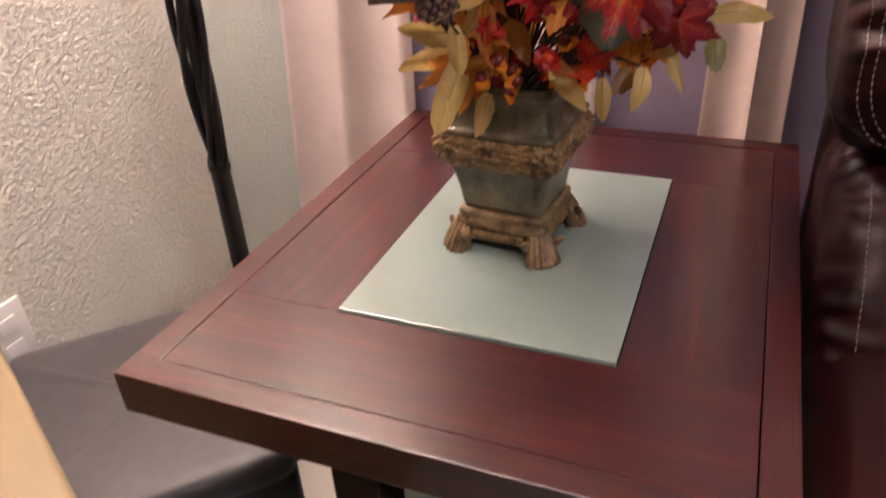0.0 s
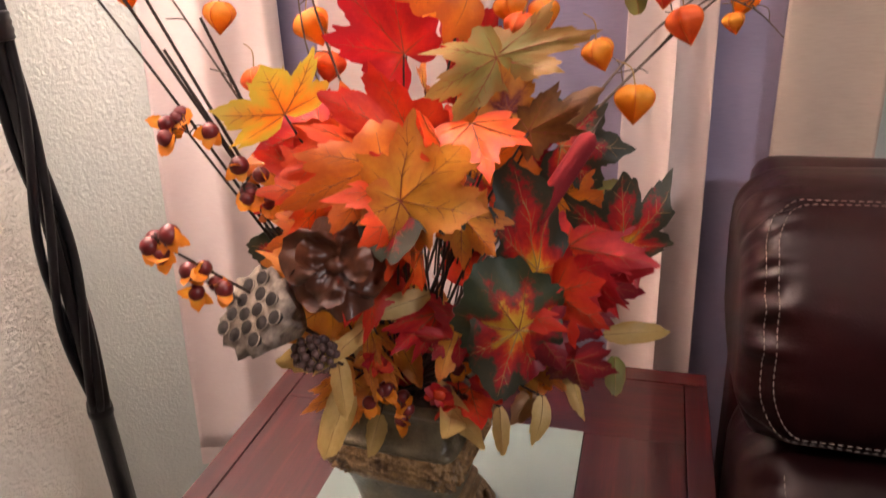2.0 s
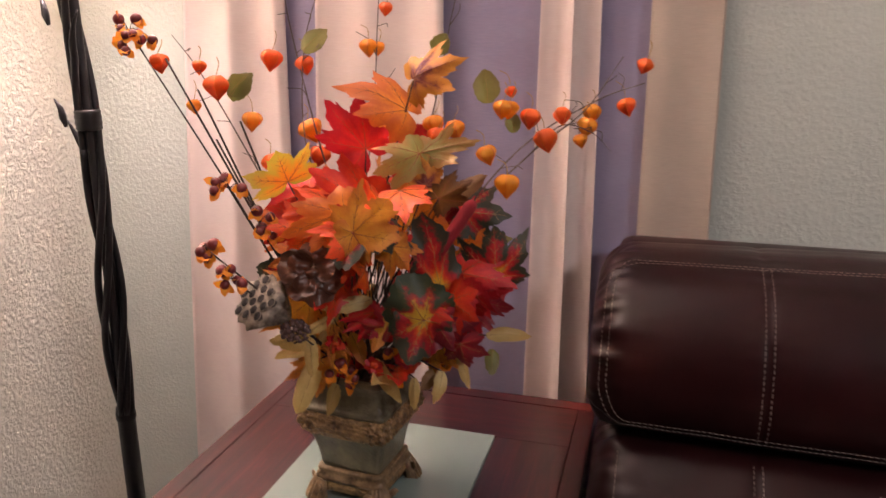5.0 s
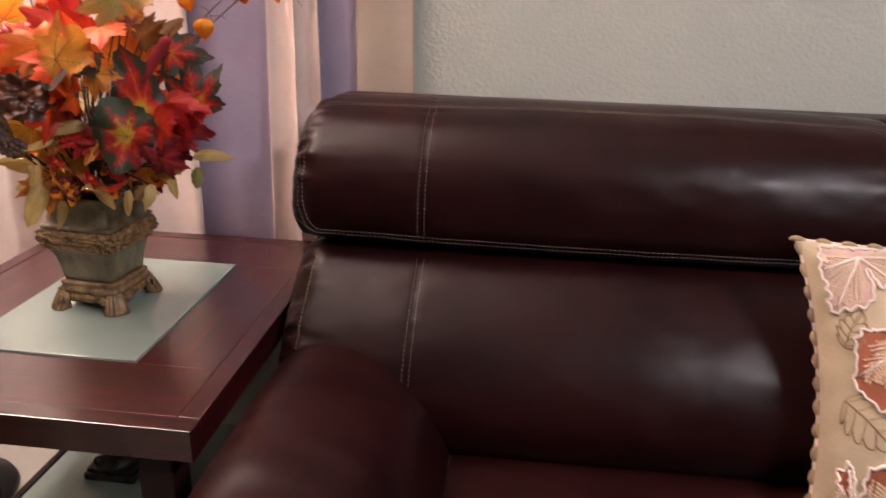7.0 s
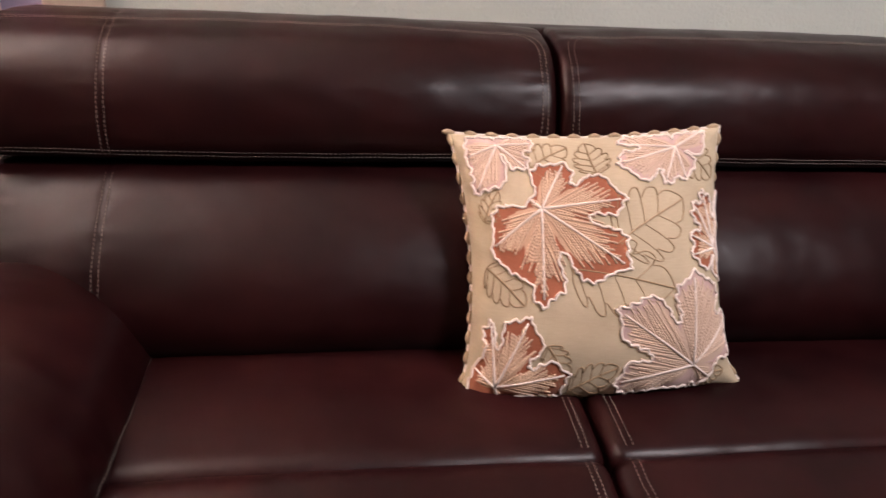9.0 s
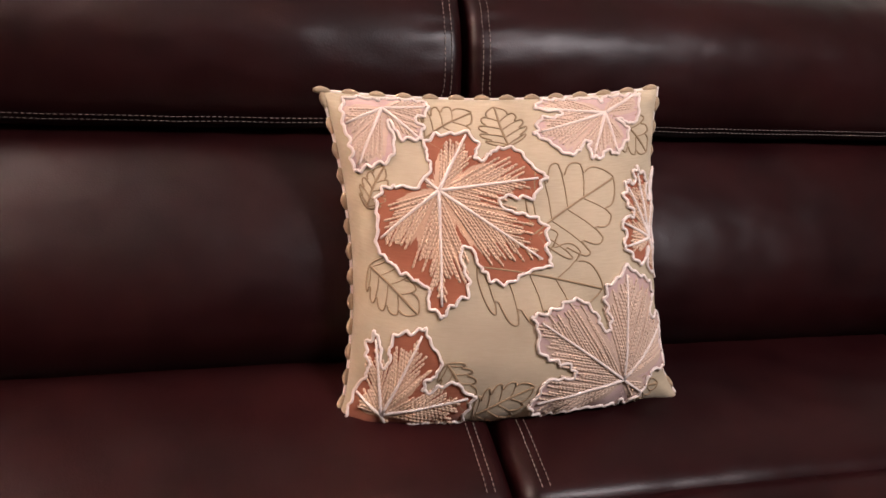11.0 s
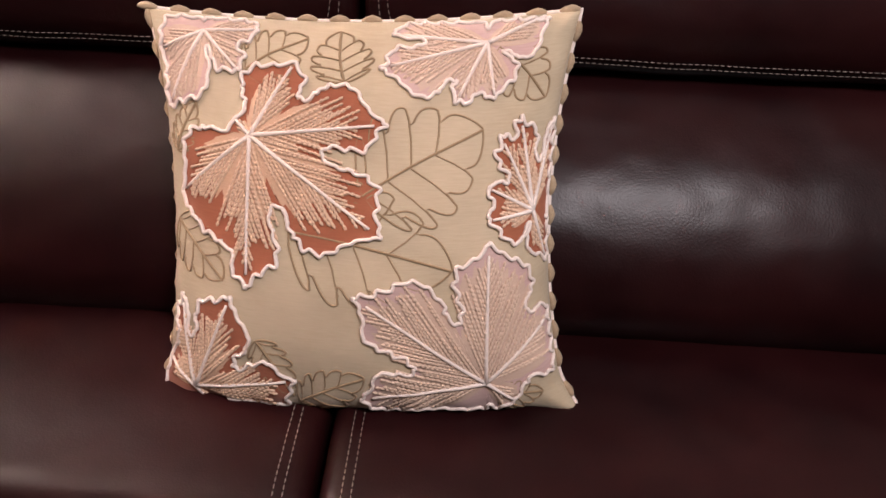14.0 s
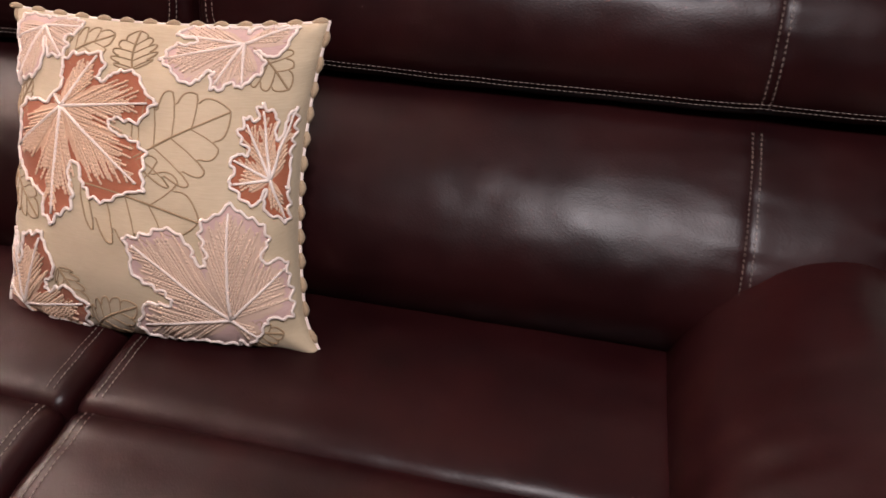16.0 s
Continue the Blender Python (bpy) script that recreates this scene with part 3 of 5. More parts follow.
for nm, lo, hi, mt in (
    ("edge_rail", (TX0, TY0, TZ - 0.046), (TX1, TY0 + E_, TZ), WOOD_X),
    ("edge_rail", (TX0, TY1 - E_, TZ - 0.046), (TX1, TY1, TZ), WOOD_X),
    ("edge_rail", (TX0, TY0 + E_, TZ - 0.046), (TX0 + E_, TY1 - E_, TZ), WOOD_Y),
    ("edge_rail", (TX1 - E_, TY0 + E_, TZ - 0.046), (TX1, TY1 - E_, TZ), WOOD_Y),
):
    fixed(nm, box(lo, hi, 0.0012, 2), mt, table, smooth=False)
G_ = 0.0009
for lo, hi, mt in (
    ((TX0 + E_ + G_, TY0 + E_ + G_, TZ - 0.022), (TX1 - E_ - G_, GY0 - 0.001, TZ - 0.0008), WOOD_X),
    ((TX0 + E_ + G_, GY1 + 0.001, TZ - 0.022), (TX1 - E_ - G_, TY1 - E_ - G_, TZ - 0.0008), WOOD_X),
    ((TX0 + E_ + G_, GY0 - 0.0008, TZ - 0.022), (GX0 - 0.001, GY1 + 0.0008, TZ - 0.0008), WOOD_Y),
    ((GX1 + 0.001, GY0 - 0.0008, TZ - 0.022), (TX1 - E_ - G_, GY1 + 0.0008, TZ - 0.0008), WOOD_Y),
):
    fixed("board", box(lo, hi, 0.0003, 1), mt, table, smooth=False)
fixed("substrate", box((TX0 + 0.012, TY0 + 0.012, TZ - 0.042), (TX1 - 0.012, TY1 - 0.012, TZ - 0.024)), DARKWOOD, table, smooth=False)
fixed("glass_inset", box((GX0, GY0, TZ - 0.012), (GX1, GY1, TZ + 0.0025), 0.0015, 2), FROST, table, "pale green frosted glass", smooth=False)
for x in (-0.10, 0.192):
    for y in (0.448, 1.045):
        fixed("leg", box((x - 0.024, y - 0.024, 0), (x + 0.024, y + 0.024, TZ - 0.044), 0.003), DARKWOOD, table, smooth=False)
fixed("shelf_rail", box((-0.28, 0.50, 0.165), (0.22, 0.53, 0.190), 0.003), DARKWOOD, table, smooth=False)
fixed("shelf_rail", box((-0.28, 1.00, 0.165), (0.22, 1.03, 0.190), 0.003), DARKWOOD, table, smooth=False)
fixed("shelf_edge", box((-0.284, 0.50, 0.190), (-0.270, 1.03, 0.204), 0.002), DARKWOOD, table, smooth=False)
fixed("glass_shelf", box((-0.270, 0.50, 0.190), (0.22, 1.03, 0.2), 0.002), FROST, table, "pale frosted glass", smooth=False)

figure = thing("ornament_stand", "small carved dark pewter stand on the glass shelf", "ornament", (-0.13, 0.83, 0.2))
b = box((-0.052, -0.032, 0), (0.052, 0.032, 0.016), 0.004)
box((-0.046, -0.028, 0.016), (0.046, 0.028, 0.026), 0.003, bm=b)
part("plinth", b, PEWTER, figure)
part("body", lathe(bmesh.new(), [(0.040, 0.026), (0.036, 0.034), (0.022, 0.045), (0.016, 0.075), (0.024, 0.10), (0.030, 0.13), (0.018, 0.15), (0.006, 0.16)], (0, 0, 0), 20), PEWTER, figure)
b = bmesh.new()
tube(b, [(0.024 * math.cos(a), -0.030, 0.046 + 0.014 * math.sin(a)) for a in [k * math.pi / 12 for k in range(25)]], 0.003, 6)
part("oval_relief", b, PEWTER, figure)

# ---------- ottoman, board and floor lamp ----------
ott = thing("ottoman", "charcoal vinyl ottoman with a creased top", "ottoman", (-0.40, 0.56, 0))
u_, v_ = Vector((-0.70, -0.714, 0)), Vector((-0.714, 0.70, 0))
O0 = Vector((-0.272, 0.565, 0))


def on_ottoman(a, b, z):
    return O0 + u_ * a + v_ * b + Vector((0, 0, z))


bm = bmesh.new()
rows = []
for z, ins in ((0.03, 0.012), (0.035, 0.006), (0.12, 0.002), (0.30, 0.0), (0.333, 0.0), (0.337, 0.004), (0.341, 0.0), (0.362, 0.0), (0.374, 0.004), (0.380, 0.014), (0.382, 0.03), (0.384, 0.10), (0.385, 0.17)):
    ring = []
    for k in range(64):
        a = 2 * math.pi * (k + 0.5) / 64
        c, s = math.cos(a), math.sin(a)
        p = 0.16
        cx, cy = abs(c) ** p * (1 if c > 0 else -1), abs(s) ** p * (1 if s > 0 else -1)
        sz = 0.002 * noise.noise(Vector((cx * 2.5, cy * 5, 3))) if z > 0.37 else 0
        ring.append(on_ottoman(0.18 + (0.18 - ins) * cx, 0.20 + (0.20 - ins) * cy, z + sz))
    rows.append(ring)
vs = sheet(bm, rows, close_v=True)
cap(bm, vs[0])
cap(bm, vs[-1], True)
fixed("body", bm, GREYCLOTH, ott)
for a in (0.05, 0.31):
    for c in (0.05, 0.35):
        q = on_ottoman(a, c, 0)
        fixed("foot", lathe(bmesh.new(), [(0.018, 0), (0.022, 0.034)], q, 12), DARKWOOD, ott)

stand = thing("side_cabinet", "small tan painted cabinet with a rounded top edge", "cabinet", (-0.40, 0.15, 0))
d_, n_ = Vector((0.876, -0.482, 0)), Vector((-0.482, -0.876, 0))
turn = Matrix.Translation((-0.445, 0.382, 0)) @ Matrix(((d_.x, n_.x, 0, 0), (d_.y, n_.y, 0, 0), (0, 0, 1, 0), (0, 0, 0, 1)))
fixed("body", box((0.012, 0.012, 0.03), (0.368, 0.288, 0.672), 0.004, m=turn), TAN, stand, smooth=False)
fixed("top", box((0, 0, 0.672), (0.38, 0.30, 0.70), 0.007, 3, m=turn), TAN, stand, "tan top with a pale worn edge")
for a in (0.03, 0.35):
    for c in (0.03, 0.27):
        q = turn @ Vector((a, c, 0))
        fixed("foot", lathe(bmesh.new(), [(0.014, 0), (0.016, 0.032)], q, 12), TAN, stand)

LX, LY = -0.613, 0.93
floor_lamp = thing("floor_lamp", "black metal torchiere lamp with entwined rods, switched on", "floor lamp", (LX, LY, 0))
part("base", lathe(bmesh.new(), [(0.135, 0), (0.14, 0.008), (0.135, 0.020), (0.10, 0.030), (0.04, 0.040), (0.022, 0.055)], (0, 0, 0), 40), BLACKMETAL, floor_lamp)
part("pole", lathe(bmesh.new(), [(0.0165, 0.05), (0.0165, 0.555), (0.0185, 0.557), (0.0185, 0.567), (0.0165, 0.580), (0.0085, 0.600), (0.0085, 1.60), (0.0140, 1.66)], (0, 0, 0), 20), BLACKMETAL, floor_lamp)
part("collar", lathe(bmesh.new(), [(0.019, 1.105), (0.022, 1.107), (0.021, 1.112), (0.0225, 1.117), (0.021, 1.122), (0.0225, 1.127), (0.021, 1.132), (0.022, 1.137), (0.019, 1.140)], (0, 0, 0), 24), BLACKMETAL, floor_lamp)
for k in range(5):
    pts, rr = [], []
    z0, z1 = 0.57, (1.12, 1.60, 1.30, 1.60, 1.60)[k]
    for q in range(61):
        f = q / 60
        z = z0 + (z1 - z0) * f
        a = 2.2 * k * 2 * math.pi / 5 + (z - 0.57) * (8.0, 9.6, 8.6, 9.0, 8.3)[k]
        swell = 0.0085 * math.sin(math.pi * min(1, (z - 0.57) / 0.52)) + 0.006 * math.sin(math.pi * max(0.0, min(1, (z - 1.12) / 0.46)))
        r = 0.0135 + swell * (0.55 + 0.45 * math.sin(k * 1.9 + z * 9))
        if k in (0, 2) and f > 0.9:
            r += 0.030 * (f - 0.9) / 0.1
            a = a if k else math.pi
        pts.append((r * math.cos(a), r * math.sin(a), z))
        rr.append(0.0062 if f < 0.93 or k not in (0, 2) else 0.0062 * (1 - 0.75 * (f - 0.93) / 0.07))
    part("rod", tube(bmesh.new(), pts, rr, 8), BLACKMETAL, floor_lamp)
for s, z in ((1, 1.12), (-1, 1.29)):
    b = bmesh.new()
    tube(b, [(-0.052, 0.004 * s, z - 0.012), (-0.056, 0.004 * s, z + 0.004), (-0.058, 0.003 * s, z + 0.02), (-0.066, 0.0, z + 0.036)], [0.003, 0.0065, 0.005, 0.001], 8)
    part("leaf_tip", b, BLACKMETAL, floor_lamp)
sh = bmesh.new()
prof = [(0.03, 1.62), (0.09, 1.645), (0.15, 1.70), (0.18, 1.76), (0.183, 1.765), (0.178, 1.764), (0.148, 1.706), (0.088, 1.652), (0.03, 1.628)]
sheet(sh, [[Vector((r * math.cos(2 * math.pi * k / 40), r * math.sin(2 * math.pi * k / 40), z)) for k in range(40)] for r, z in prof], close_v=True)
shade = part("shade", sh, SHADEGLASS, floor_lamp, "warm cream glass bowl")

plate = thing("wall_outlet", "white plastic outlet plate on the textured wall", "outlet", (X0, 0.62, 0.385))
part("plate", box((0, -0.036, -0.058), (0.006, 0.036, 0.058), 0.003), PAINT, plate)
for z in (-0.022, 0.022):
    part("socket", box((0.006, -0.016, z - 0.014), (0.009, 0.016, z + 0.014), 0.002), PAINT, plate)

picture = thing("picture_frame", "dark framed picture hanging on the wall", "picture", (1.40, Y1, 1.215))
for lo, hi in (((-0.40, -0.025, 0), (0.40, -0.002, 0.03)), ((-0.40, -0.025, 0.47), (0.40, -0.002, 0.50)), ((-0.40, -0.025, 0.03), (-0.37, -0.002, 0.47)), ((0.37, -0.025, 0.03), (0.40, -0.002, 0.47))):
    part("rail", box(lo, hi, 0.004), GOLDFRAME, picture)
part("sheet", box((-0.37, -0.012, 0.03), (0.37, -0.003, 0.47)), BEIGE, picture)

cl = thing("ceiling_light", "round flush ceiling light, switched on", "ceiling light", (2.05, -0.55, TOP))
b = bmesh.new()
prof = [(0.20, -0.001), (0.235, -0.001), (0.24, -0.012), (0.23, -0.03), (0.20, -0.03)]
sheet(b, [[Vector((r * 1.5 * math.cos(2 * math.pi * k / 40), r * 1.5 * math.sin(2 * math.pi * k / 40), z)) for k in range(40)] for r, z in prof], close_u=True, close_v=True)
part("rim", b, PAINT, cl)

# ---------- throw pillow ----------
LINEN = cloth("oatmeal_linen", (0.42, 0.33, 0.22), (0.51, 0.41, 0.285), 1100.0)
RUST = cloth("rust_cotton", (0.27, 0.075, 0.034), (0.34, 0.105, 0.05), 900.0)
ROSE = cloth("dusty_rose_twill", (0.46, 0.30, 0.275), (0.56, 0.385, 0.35), 900.0)
PEACH = cloth("peach_floss", (0.57, 0.37, 0.25), (0.68, 0.47, 0.335), 1500.0)
PEACH_DEEP = cloth("peach_floss_ground", (0.50, 0.305, 0.195), (0.60, 0.385, 0.265), 1500.0)
BLUSH = cloth("blush_floss_ground", (0.50, 0.345, 0.265), (0.58, 0.42, 0.33), 1500.0)
PALE = cloth("pale_peach_floss", (0.55, 0.39, 0.29), (0.64, 0.47, 0.365), 1500.0)
CORD = cloth("white_cord", (0.68, 0.56, 0.50), (0.82, 0.71, 0.65), 1200.0)
PRINT = cloth("taupe_print", (0.25, 0.165, 0.088), (0.32, 0.215, 0.12), 900.0)
BRAID = cloth("taupe_braid", (0.30, 0.21, 0.13), (0.42, 0.31, 0.20), 800.0)

PC, PX, PU = Vector((1.2725, 0.6175, 0.6375)), Vector((0.999, -0.0066, 0.044)).normalized(), Vector((-0.037, 0.4278, 0.9031)).normalized()
PN = PX.cross(PU).normalized()
PW, PH = 0.2272, 0.2115
pillow = thing("throw_pillow", "oatmeal linen throw pillow with embroidered autumn leaves", "pillow", PC)


def on_pillow(a, b, lift=0.0, side=1):
    """Point of the stuffed cover over the flat pattern point (a, b)."""
    u, v = max(-1, min(1, a / PW)), max(-1, min(1, b / PH))
    k = (1 - u * u) * (1 - v * v)
    h = (0.085 if side > 0 else -0.055) * max(k, 0) ** 0.42 * (1 - 0.18 * v)
    h += 0.0030 * noise.noise(Vector((a * 20, b * 20, side * 3))) * min(1, 4 * k)
    edge = max(abs(u), abs(v))
    h += 0.0050 * math.sin(26 * (u if abs(v) > abs(u) else v) + 2 * u) * math.exp(-((1 - edge) / 0.10)) * min(1, 14 * (1 - edge))
    pa = a * (1 - 0.115 * (1 - v * v) * abs(u) ** 3)
    pb = b * (1 - (0.065 if v > 0 else -0.045) * (1 - u * u) * abs(v) ** 3)
    ear = max(0.0, (abs(u) - 0.78) / 0.22) ** 2 * max(0.0, (-v - 0.78) / 0.22) ** 2
    pa += 0.022 * ear * (1 if u > 0 else -1)
    pb -= 0.013 * ear
    return PX * pa + PU * pb + PN * (h + lift)


bm = bmesh.new()
NG = 56
grid_u = [math.sin(math.pi / 2 * (2 * i / NG - 1)) for i in range(NG + 1)]
for side in (1, -1):
    sheet(bm, [[on_pillow(PW * a, PH * b, 0, side) for b in grid_u] for a in grid_u])
bmesh.ops.remove_doubles(bm, verts=bm.verts, dist=0.0003)
cover = part("cover", bm, LINEN, pillow)

bm = bmesh.new()
per = [(-1 + 2 * i / 40, 1) for i in range(40)] + [(1, 1 - 2 * i / 40) for i in range(40)] + [(1 - 2 * i / 40, -1) for i in range(40)] + [(-1, -1 + 2 * i / 40) for i in range(40)]
loop = [on_pillow(PW * a, PH * b) + (PX * a * (abs(a) == 1) + PU * b * (abs(b) == 1)) * 0.001 for a, b in per]
part("whipped_edge", tube(bm, loop + loop[:1], 0.0023, 8, False), CORD, pillow)
for i in range(0, 160, 3):
    p, q = loop[i], loop[(i + 1) % 160]
    d = (q - p).normalized()
    out = p.normalized()
    b = bmesh.new()
    tube(b, [p - d * 0.011, p - d * 0.005 + out * 0.0015, p + out * 0.0025, p + d * 0.005 + out * 0.0015, p + d * 0.011], [0.0022, 0.0042, 0.0048, 0.0042, 0.0022], 7)
    part("braid_scallop", b, BRAID, pillow)


def ease(points, steps):
    n = len(points)
    out = []
    for i in range(n):
        p0, p1, p2, p3 = [Vector((*points[(i + k) % n], 0)) for k in (-1, 0, 1, 2)]
        for s in range(steps):
            u = s / steps
            c = 0.5 * (2 * p1 + (p2 - p0) * u + (2 * p0 - 5 * p1 + 4 * p2 - p3) * u * u + (3 * p1 - p0 - 3 * p2 + p3) * u ** 3)
            l = p1.lerp(p2, u)
            out.append(l.lerp(c, 0.65))
    return out


def applique(kind, heart, lobes):
    """A vine leaf sewn on: ground cloth, rows of floss links, a white cord round the rim and along the veins.
    lobes: tip angle, tip reach, angle and reach of the keyhole notch that follows."""
    jx, jy = heart
    polar = []
    shoulders = ((0.62, 0.70), (0.32, 0.77), (0.12, 0.88))
    for i, (a, r, na, nr) in enumerate(lobes):
        back, br = lobes[i - 1][2:]
        before, after = (back - a) % 360, (a - na) % 360
        slot, slot_b = min(5.5, after * 0.28), min(5.5, before * 0.28)
        polar += [(a + before - slot_b * 0.9, br + (r - br) * 0.14), (a + before - slot_b, br + (r - br) * 0.50)]
        polar += [(a + before * f, br + (r - br) * k) for f, k in shoulders]
        polar.append((a, r))
        polar += [(a - after * f, nr + (r - nr) * k) for f, k in reversed(shoulders)]
        polar += [(a - after + slot, nr + (r - nr) * 0.50), (a - after + slot * 0.9, nr + (r - nr) * 0.14)]
        polar.append((na, nr))
    pts = [(jx + r * math.cos(radians(a)), jy + r * math.sin(radians(a))) for a, r in polar]
    spokes = [(a, r) for a, r, _, _ in lobes]
    pts = [(max(0.006 - PW, min(PW - 0.006, a)), max(0.006 - PH, min(PH - 0.006, b))) for a, b in pts]
    rim = ease(pts, 8)
    even, carry = [], 0.0
    for p, q in zip(rim, rim[1:] + rim[:1]):
        ln = (q - p).length
        while carry < ln:
            even.append(p.lerp(q, carry / max(ln, 1e-9)))
            carry += 0.0014
        carry -= ln
    n = len(even)
    hub = Vector((jx, jy, 0))
    teeth = max(6, round(n * 0.0014 / 0.0175))
    rim = []
    for i, p in enumerate(even):
        d = (even[(i + 3) % n] - even[i - 3]).normalized()
        nrm = Vector((d.y, -d.x, 0))
        out = p - hub
        if nrm.dot(out) < 0:
            nrm = -nrm
        f = (i * teeth / n + 0.10 * math.sin(i * 0.05)) % 1.0
        rising = d.dot(out) > 0
        f = f if rising else 1 - f
        tooth = f ** 1.6 if f < 0.80 else 0.70 * (1 - f) / 0.20
        rim.append(p + nrm * (0.0098 * (0.65 + 0.35 * math.sin(i * 0.071)) * tooth - 0.0030) * min(1.0, out.length / 0.05))
    rim = [(rim[i - 1] + rim[i] * 2 + rim[(i + 1) % n]) / 4 for i in range(n)]
    rim = [Vector((max(0.004 - PW, min(PW - 0.004, p.x)), max(0.004 - PH, min(PH - 0.004, p.y)), 0)) for p in rim]
    bm = bmesh.new()
    rows = [[on_pillow(*hub.lerp(p, k / 9).xy, 0.0012) for p in rim] for k in range(1, 10)]
    vs = sheet(bm, rows, close_v=True)
    c = bm.verts.new(on_pillow(jx, jy, 0.0012))
    for i in range(n):
        bm.faces.new((c, vs[0][i], vs[0][(i + 1) % n]))
    patch = part("leaf_patch", bm, RUST if kind == "rust" else ROSE, pillow)
    part("cord", tube(bmesh.new(), [on_pillow(*p.xy, 0.0024) for p in rim + rim[:1]], 0.0021, 6, False), CORD, patch)
    for a, r in spokes:
        part("vein", tube(bmesh.new(), [on_pillow(jx + r * 0.90 * k / 10 * math.cos(radians(a)), jy + r * 0.90 * k / 10 * math.sin(radians(a)), 0.0030) for k in range(11)], [0.0024 - 0.0009 * k / 10 for k in range(11)], 6), CORD, patch)

    def reach(ang):
        best = 0.0
        for p in rim:
            d = p - hub
            if abs((math.degrees(math.atan2(d.y, d.x)) - ang + 180) % 360 - 180) < 2.5:
                best = max(best, d.length)
        return best

    reaches = [reach(q * 3) for q in range(120)]
    rnd = random.Random(int(jx * 1000) + 5)
    bm = bmesh.new()

    def fill_out(i, p):
        ang = math.degrees(math.atan2(p.y - jy, p.x - jx))
        off = min(abs((ang - o[0] + 180) % 360 - 180) for o in spokes)
        return ((0.64 if kind == "rust" else 0.90) + 0.05 * math.sin(i * 0.9) * math.sin(i * 0.23)) * (1.0 if off < 24 else max(0.22, 1 - (off - 24) / 26))

    inner = [hub.lerp(p, fill_out(i, p)) for i, p in enumerate(rim)]
    vs = sheet(bm, [[on_pillow(*hub.lerp(p, k / 8).xy, 0.0016) for p in inner] for k in range(1, 9)], close_v=True)
    c = bm.verts.new(on_pillow(jx, jy, 0.0016))
    for i in range(n):
        bm.faces.new((c, vs[0][i], vs[0][(i + 1) % n]))
    part("floss_ground", bm, PEACH_DEEP if kind == "rust" else BLUSH, patch)
    bm = bmesh.new()
    link, gap = 0.0052, 0.0043
    for a, r in spokes:
        along = Vector((math.cos(radians(a)), math.sin(radians(a)), 0))
        for side_ in (1, -1):
            t_ = radians(a + side_ * 22)
            d = Vector((math.cos(t_), math.sin(t_), 0))
            start = 0.004
            while start < r * 0.86:
                q = along * start + d * 0.0016
                edge = (0.86 if kind == "rust" else 0.93) + rnd.uniform(-0.16, 0.05)
                for _ in range(40):
                    tip = q + d * link
                    ang = math.degrees(math.atan2(tip.y, tip.x))
                    off = abs((ang - a + 180) % 360 - 180)
                    other = min([abs((ang - o[0] + 180) % 360 - 180) for o in spokes if o[0] != a] or [360])
                    if off > other or tip.length > edge * reaches[int(round(ang / 3)) % 120] or abs(hub.x + tip.x) > PW - 0.006 or abs(hub.y + tip.y) > PH - 0.006:
                        break
                    mid = (q + tip) / 2 + Vector((rnd.uniform(-1, 1), rnd.uniform(-1, 1), 0)) * 0.0003
                    tube(bm, [on_pillow(*(hub + q).xy, 0.0014), on_pillow(*(hub + mid).xy, 0.0025 if kind == "rust" else 0.0020), on_pillow(*(hub + tip).xy, 0.0014)], [0.0011, 0.0019, 0.0011], 5, False)
                    q = tip
                start += gap / math.sin(radians(22)) * rnd.uniform(0.72, 0.88)
                d = Vector((math.cos(t_ + rnd.uniform(-0.05, 0.05)), math.sin(t_ + rnd.uniform(-0.05, 0.05)), 0))
    tagged(part("floss_stitches", bm, PEACH if kind == "rust" else PALE, patch), kind="stuff")


def sprig(base_, tip, width):
    """A printed outline leaf with a midrib and side veins."""
    width *= 1.25
    a, b = Vector((*base_, 0)), Vector((*tip, 0))
    d = b - a
    s = Vector((-d.y, d.x, 0)).normalized()
    bm = bmesh.new()

    def line(pts, r=0.0010):
        tube(bm, [on_pillow(*p.xy, 0.0001) for p in pts], r * 1.25, 5, False)

    lobes_ = (0.0, 0.20, 0.38, 0.57, 0.77, 1.0)
    for k in (1, -1):
        side = []
        for f0, f1 in zip(lobes_, lobes_[1:]):
            for i in range(13):
                u = i / 12
                f = f0 + (f1 - f0) * (1.25 * u - 0.25 * u ** 5 if f1 < 1 else u)
                bulge = 0.76 + 0.34 * math.sin(2.3 * u) if i < 12 else 0.74
                e = math.sin(math.pi * min(1, f) ** 0.72) ** 0.7 if f < 1 else 0
                side.append(a + d * (f - (0.03 if i == 12 and f1 < 1 else 0)) + s * width * 0.46 * e * bulge * k)
        line(side)
        for f in lobes_[1:5]:
            w = width * 0.42 * math.sin(math.pi * f ** 0.72) ** 0.7
            line([a + d * (f - 0.17), a + d * (f - 0.08) + s * w * 0.5 * k, a + d * (f - 0.01) + s * w * k], 0.0008)
    line([a + d * (i / 12) + s * 0.002 * math.sin(i / 3) for i in range(13)], 0.0013)
    part("printed_leaf", bm, PRINT, pillow)


applique("rust", (-0.101, 0.081), [(60, 0.090, 37, 0.062), (5, 0.140, -12, 0.076), (-36, 0.168, -69, 0.074), (-92, 0.154, -103, 0.116), (-146, 0.108, 168, 0.026), (136, 0.024, 108, 0.026)])
applique("rose", (0.140, -0.171), [(89, 0.152, 57, 0.094), (42, 0.116, 0, 0.050), (-35, 0.040, -83, 0.030), (-172, 0.136, 166, 0.076), (145, 0.166, 113, 0.073)])
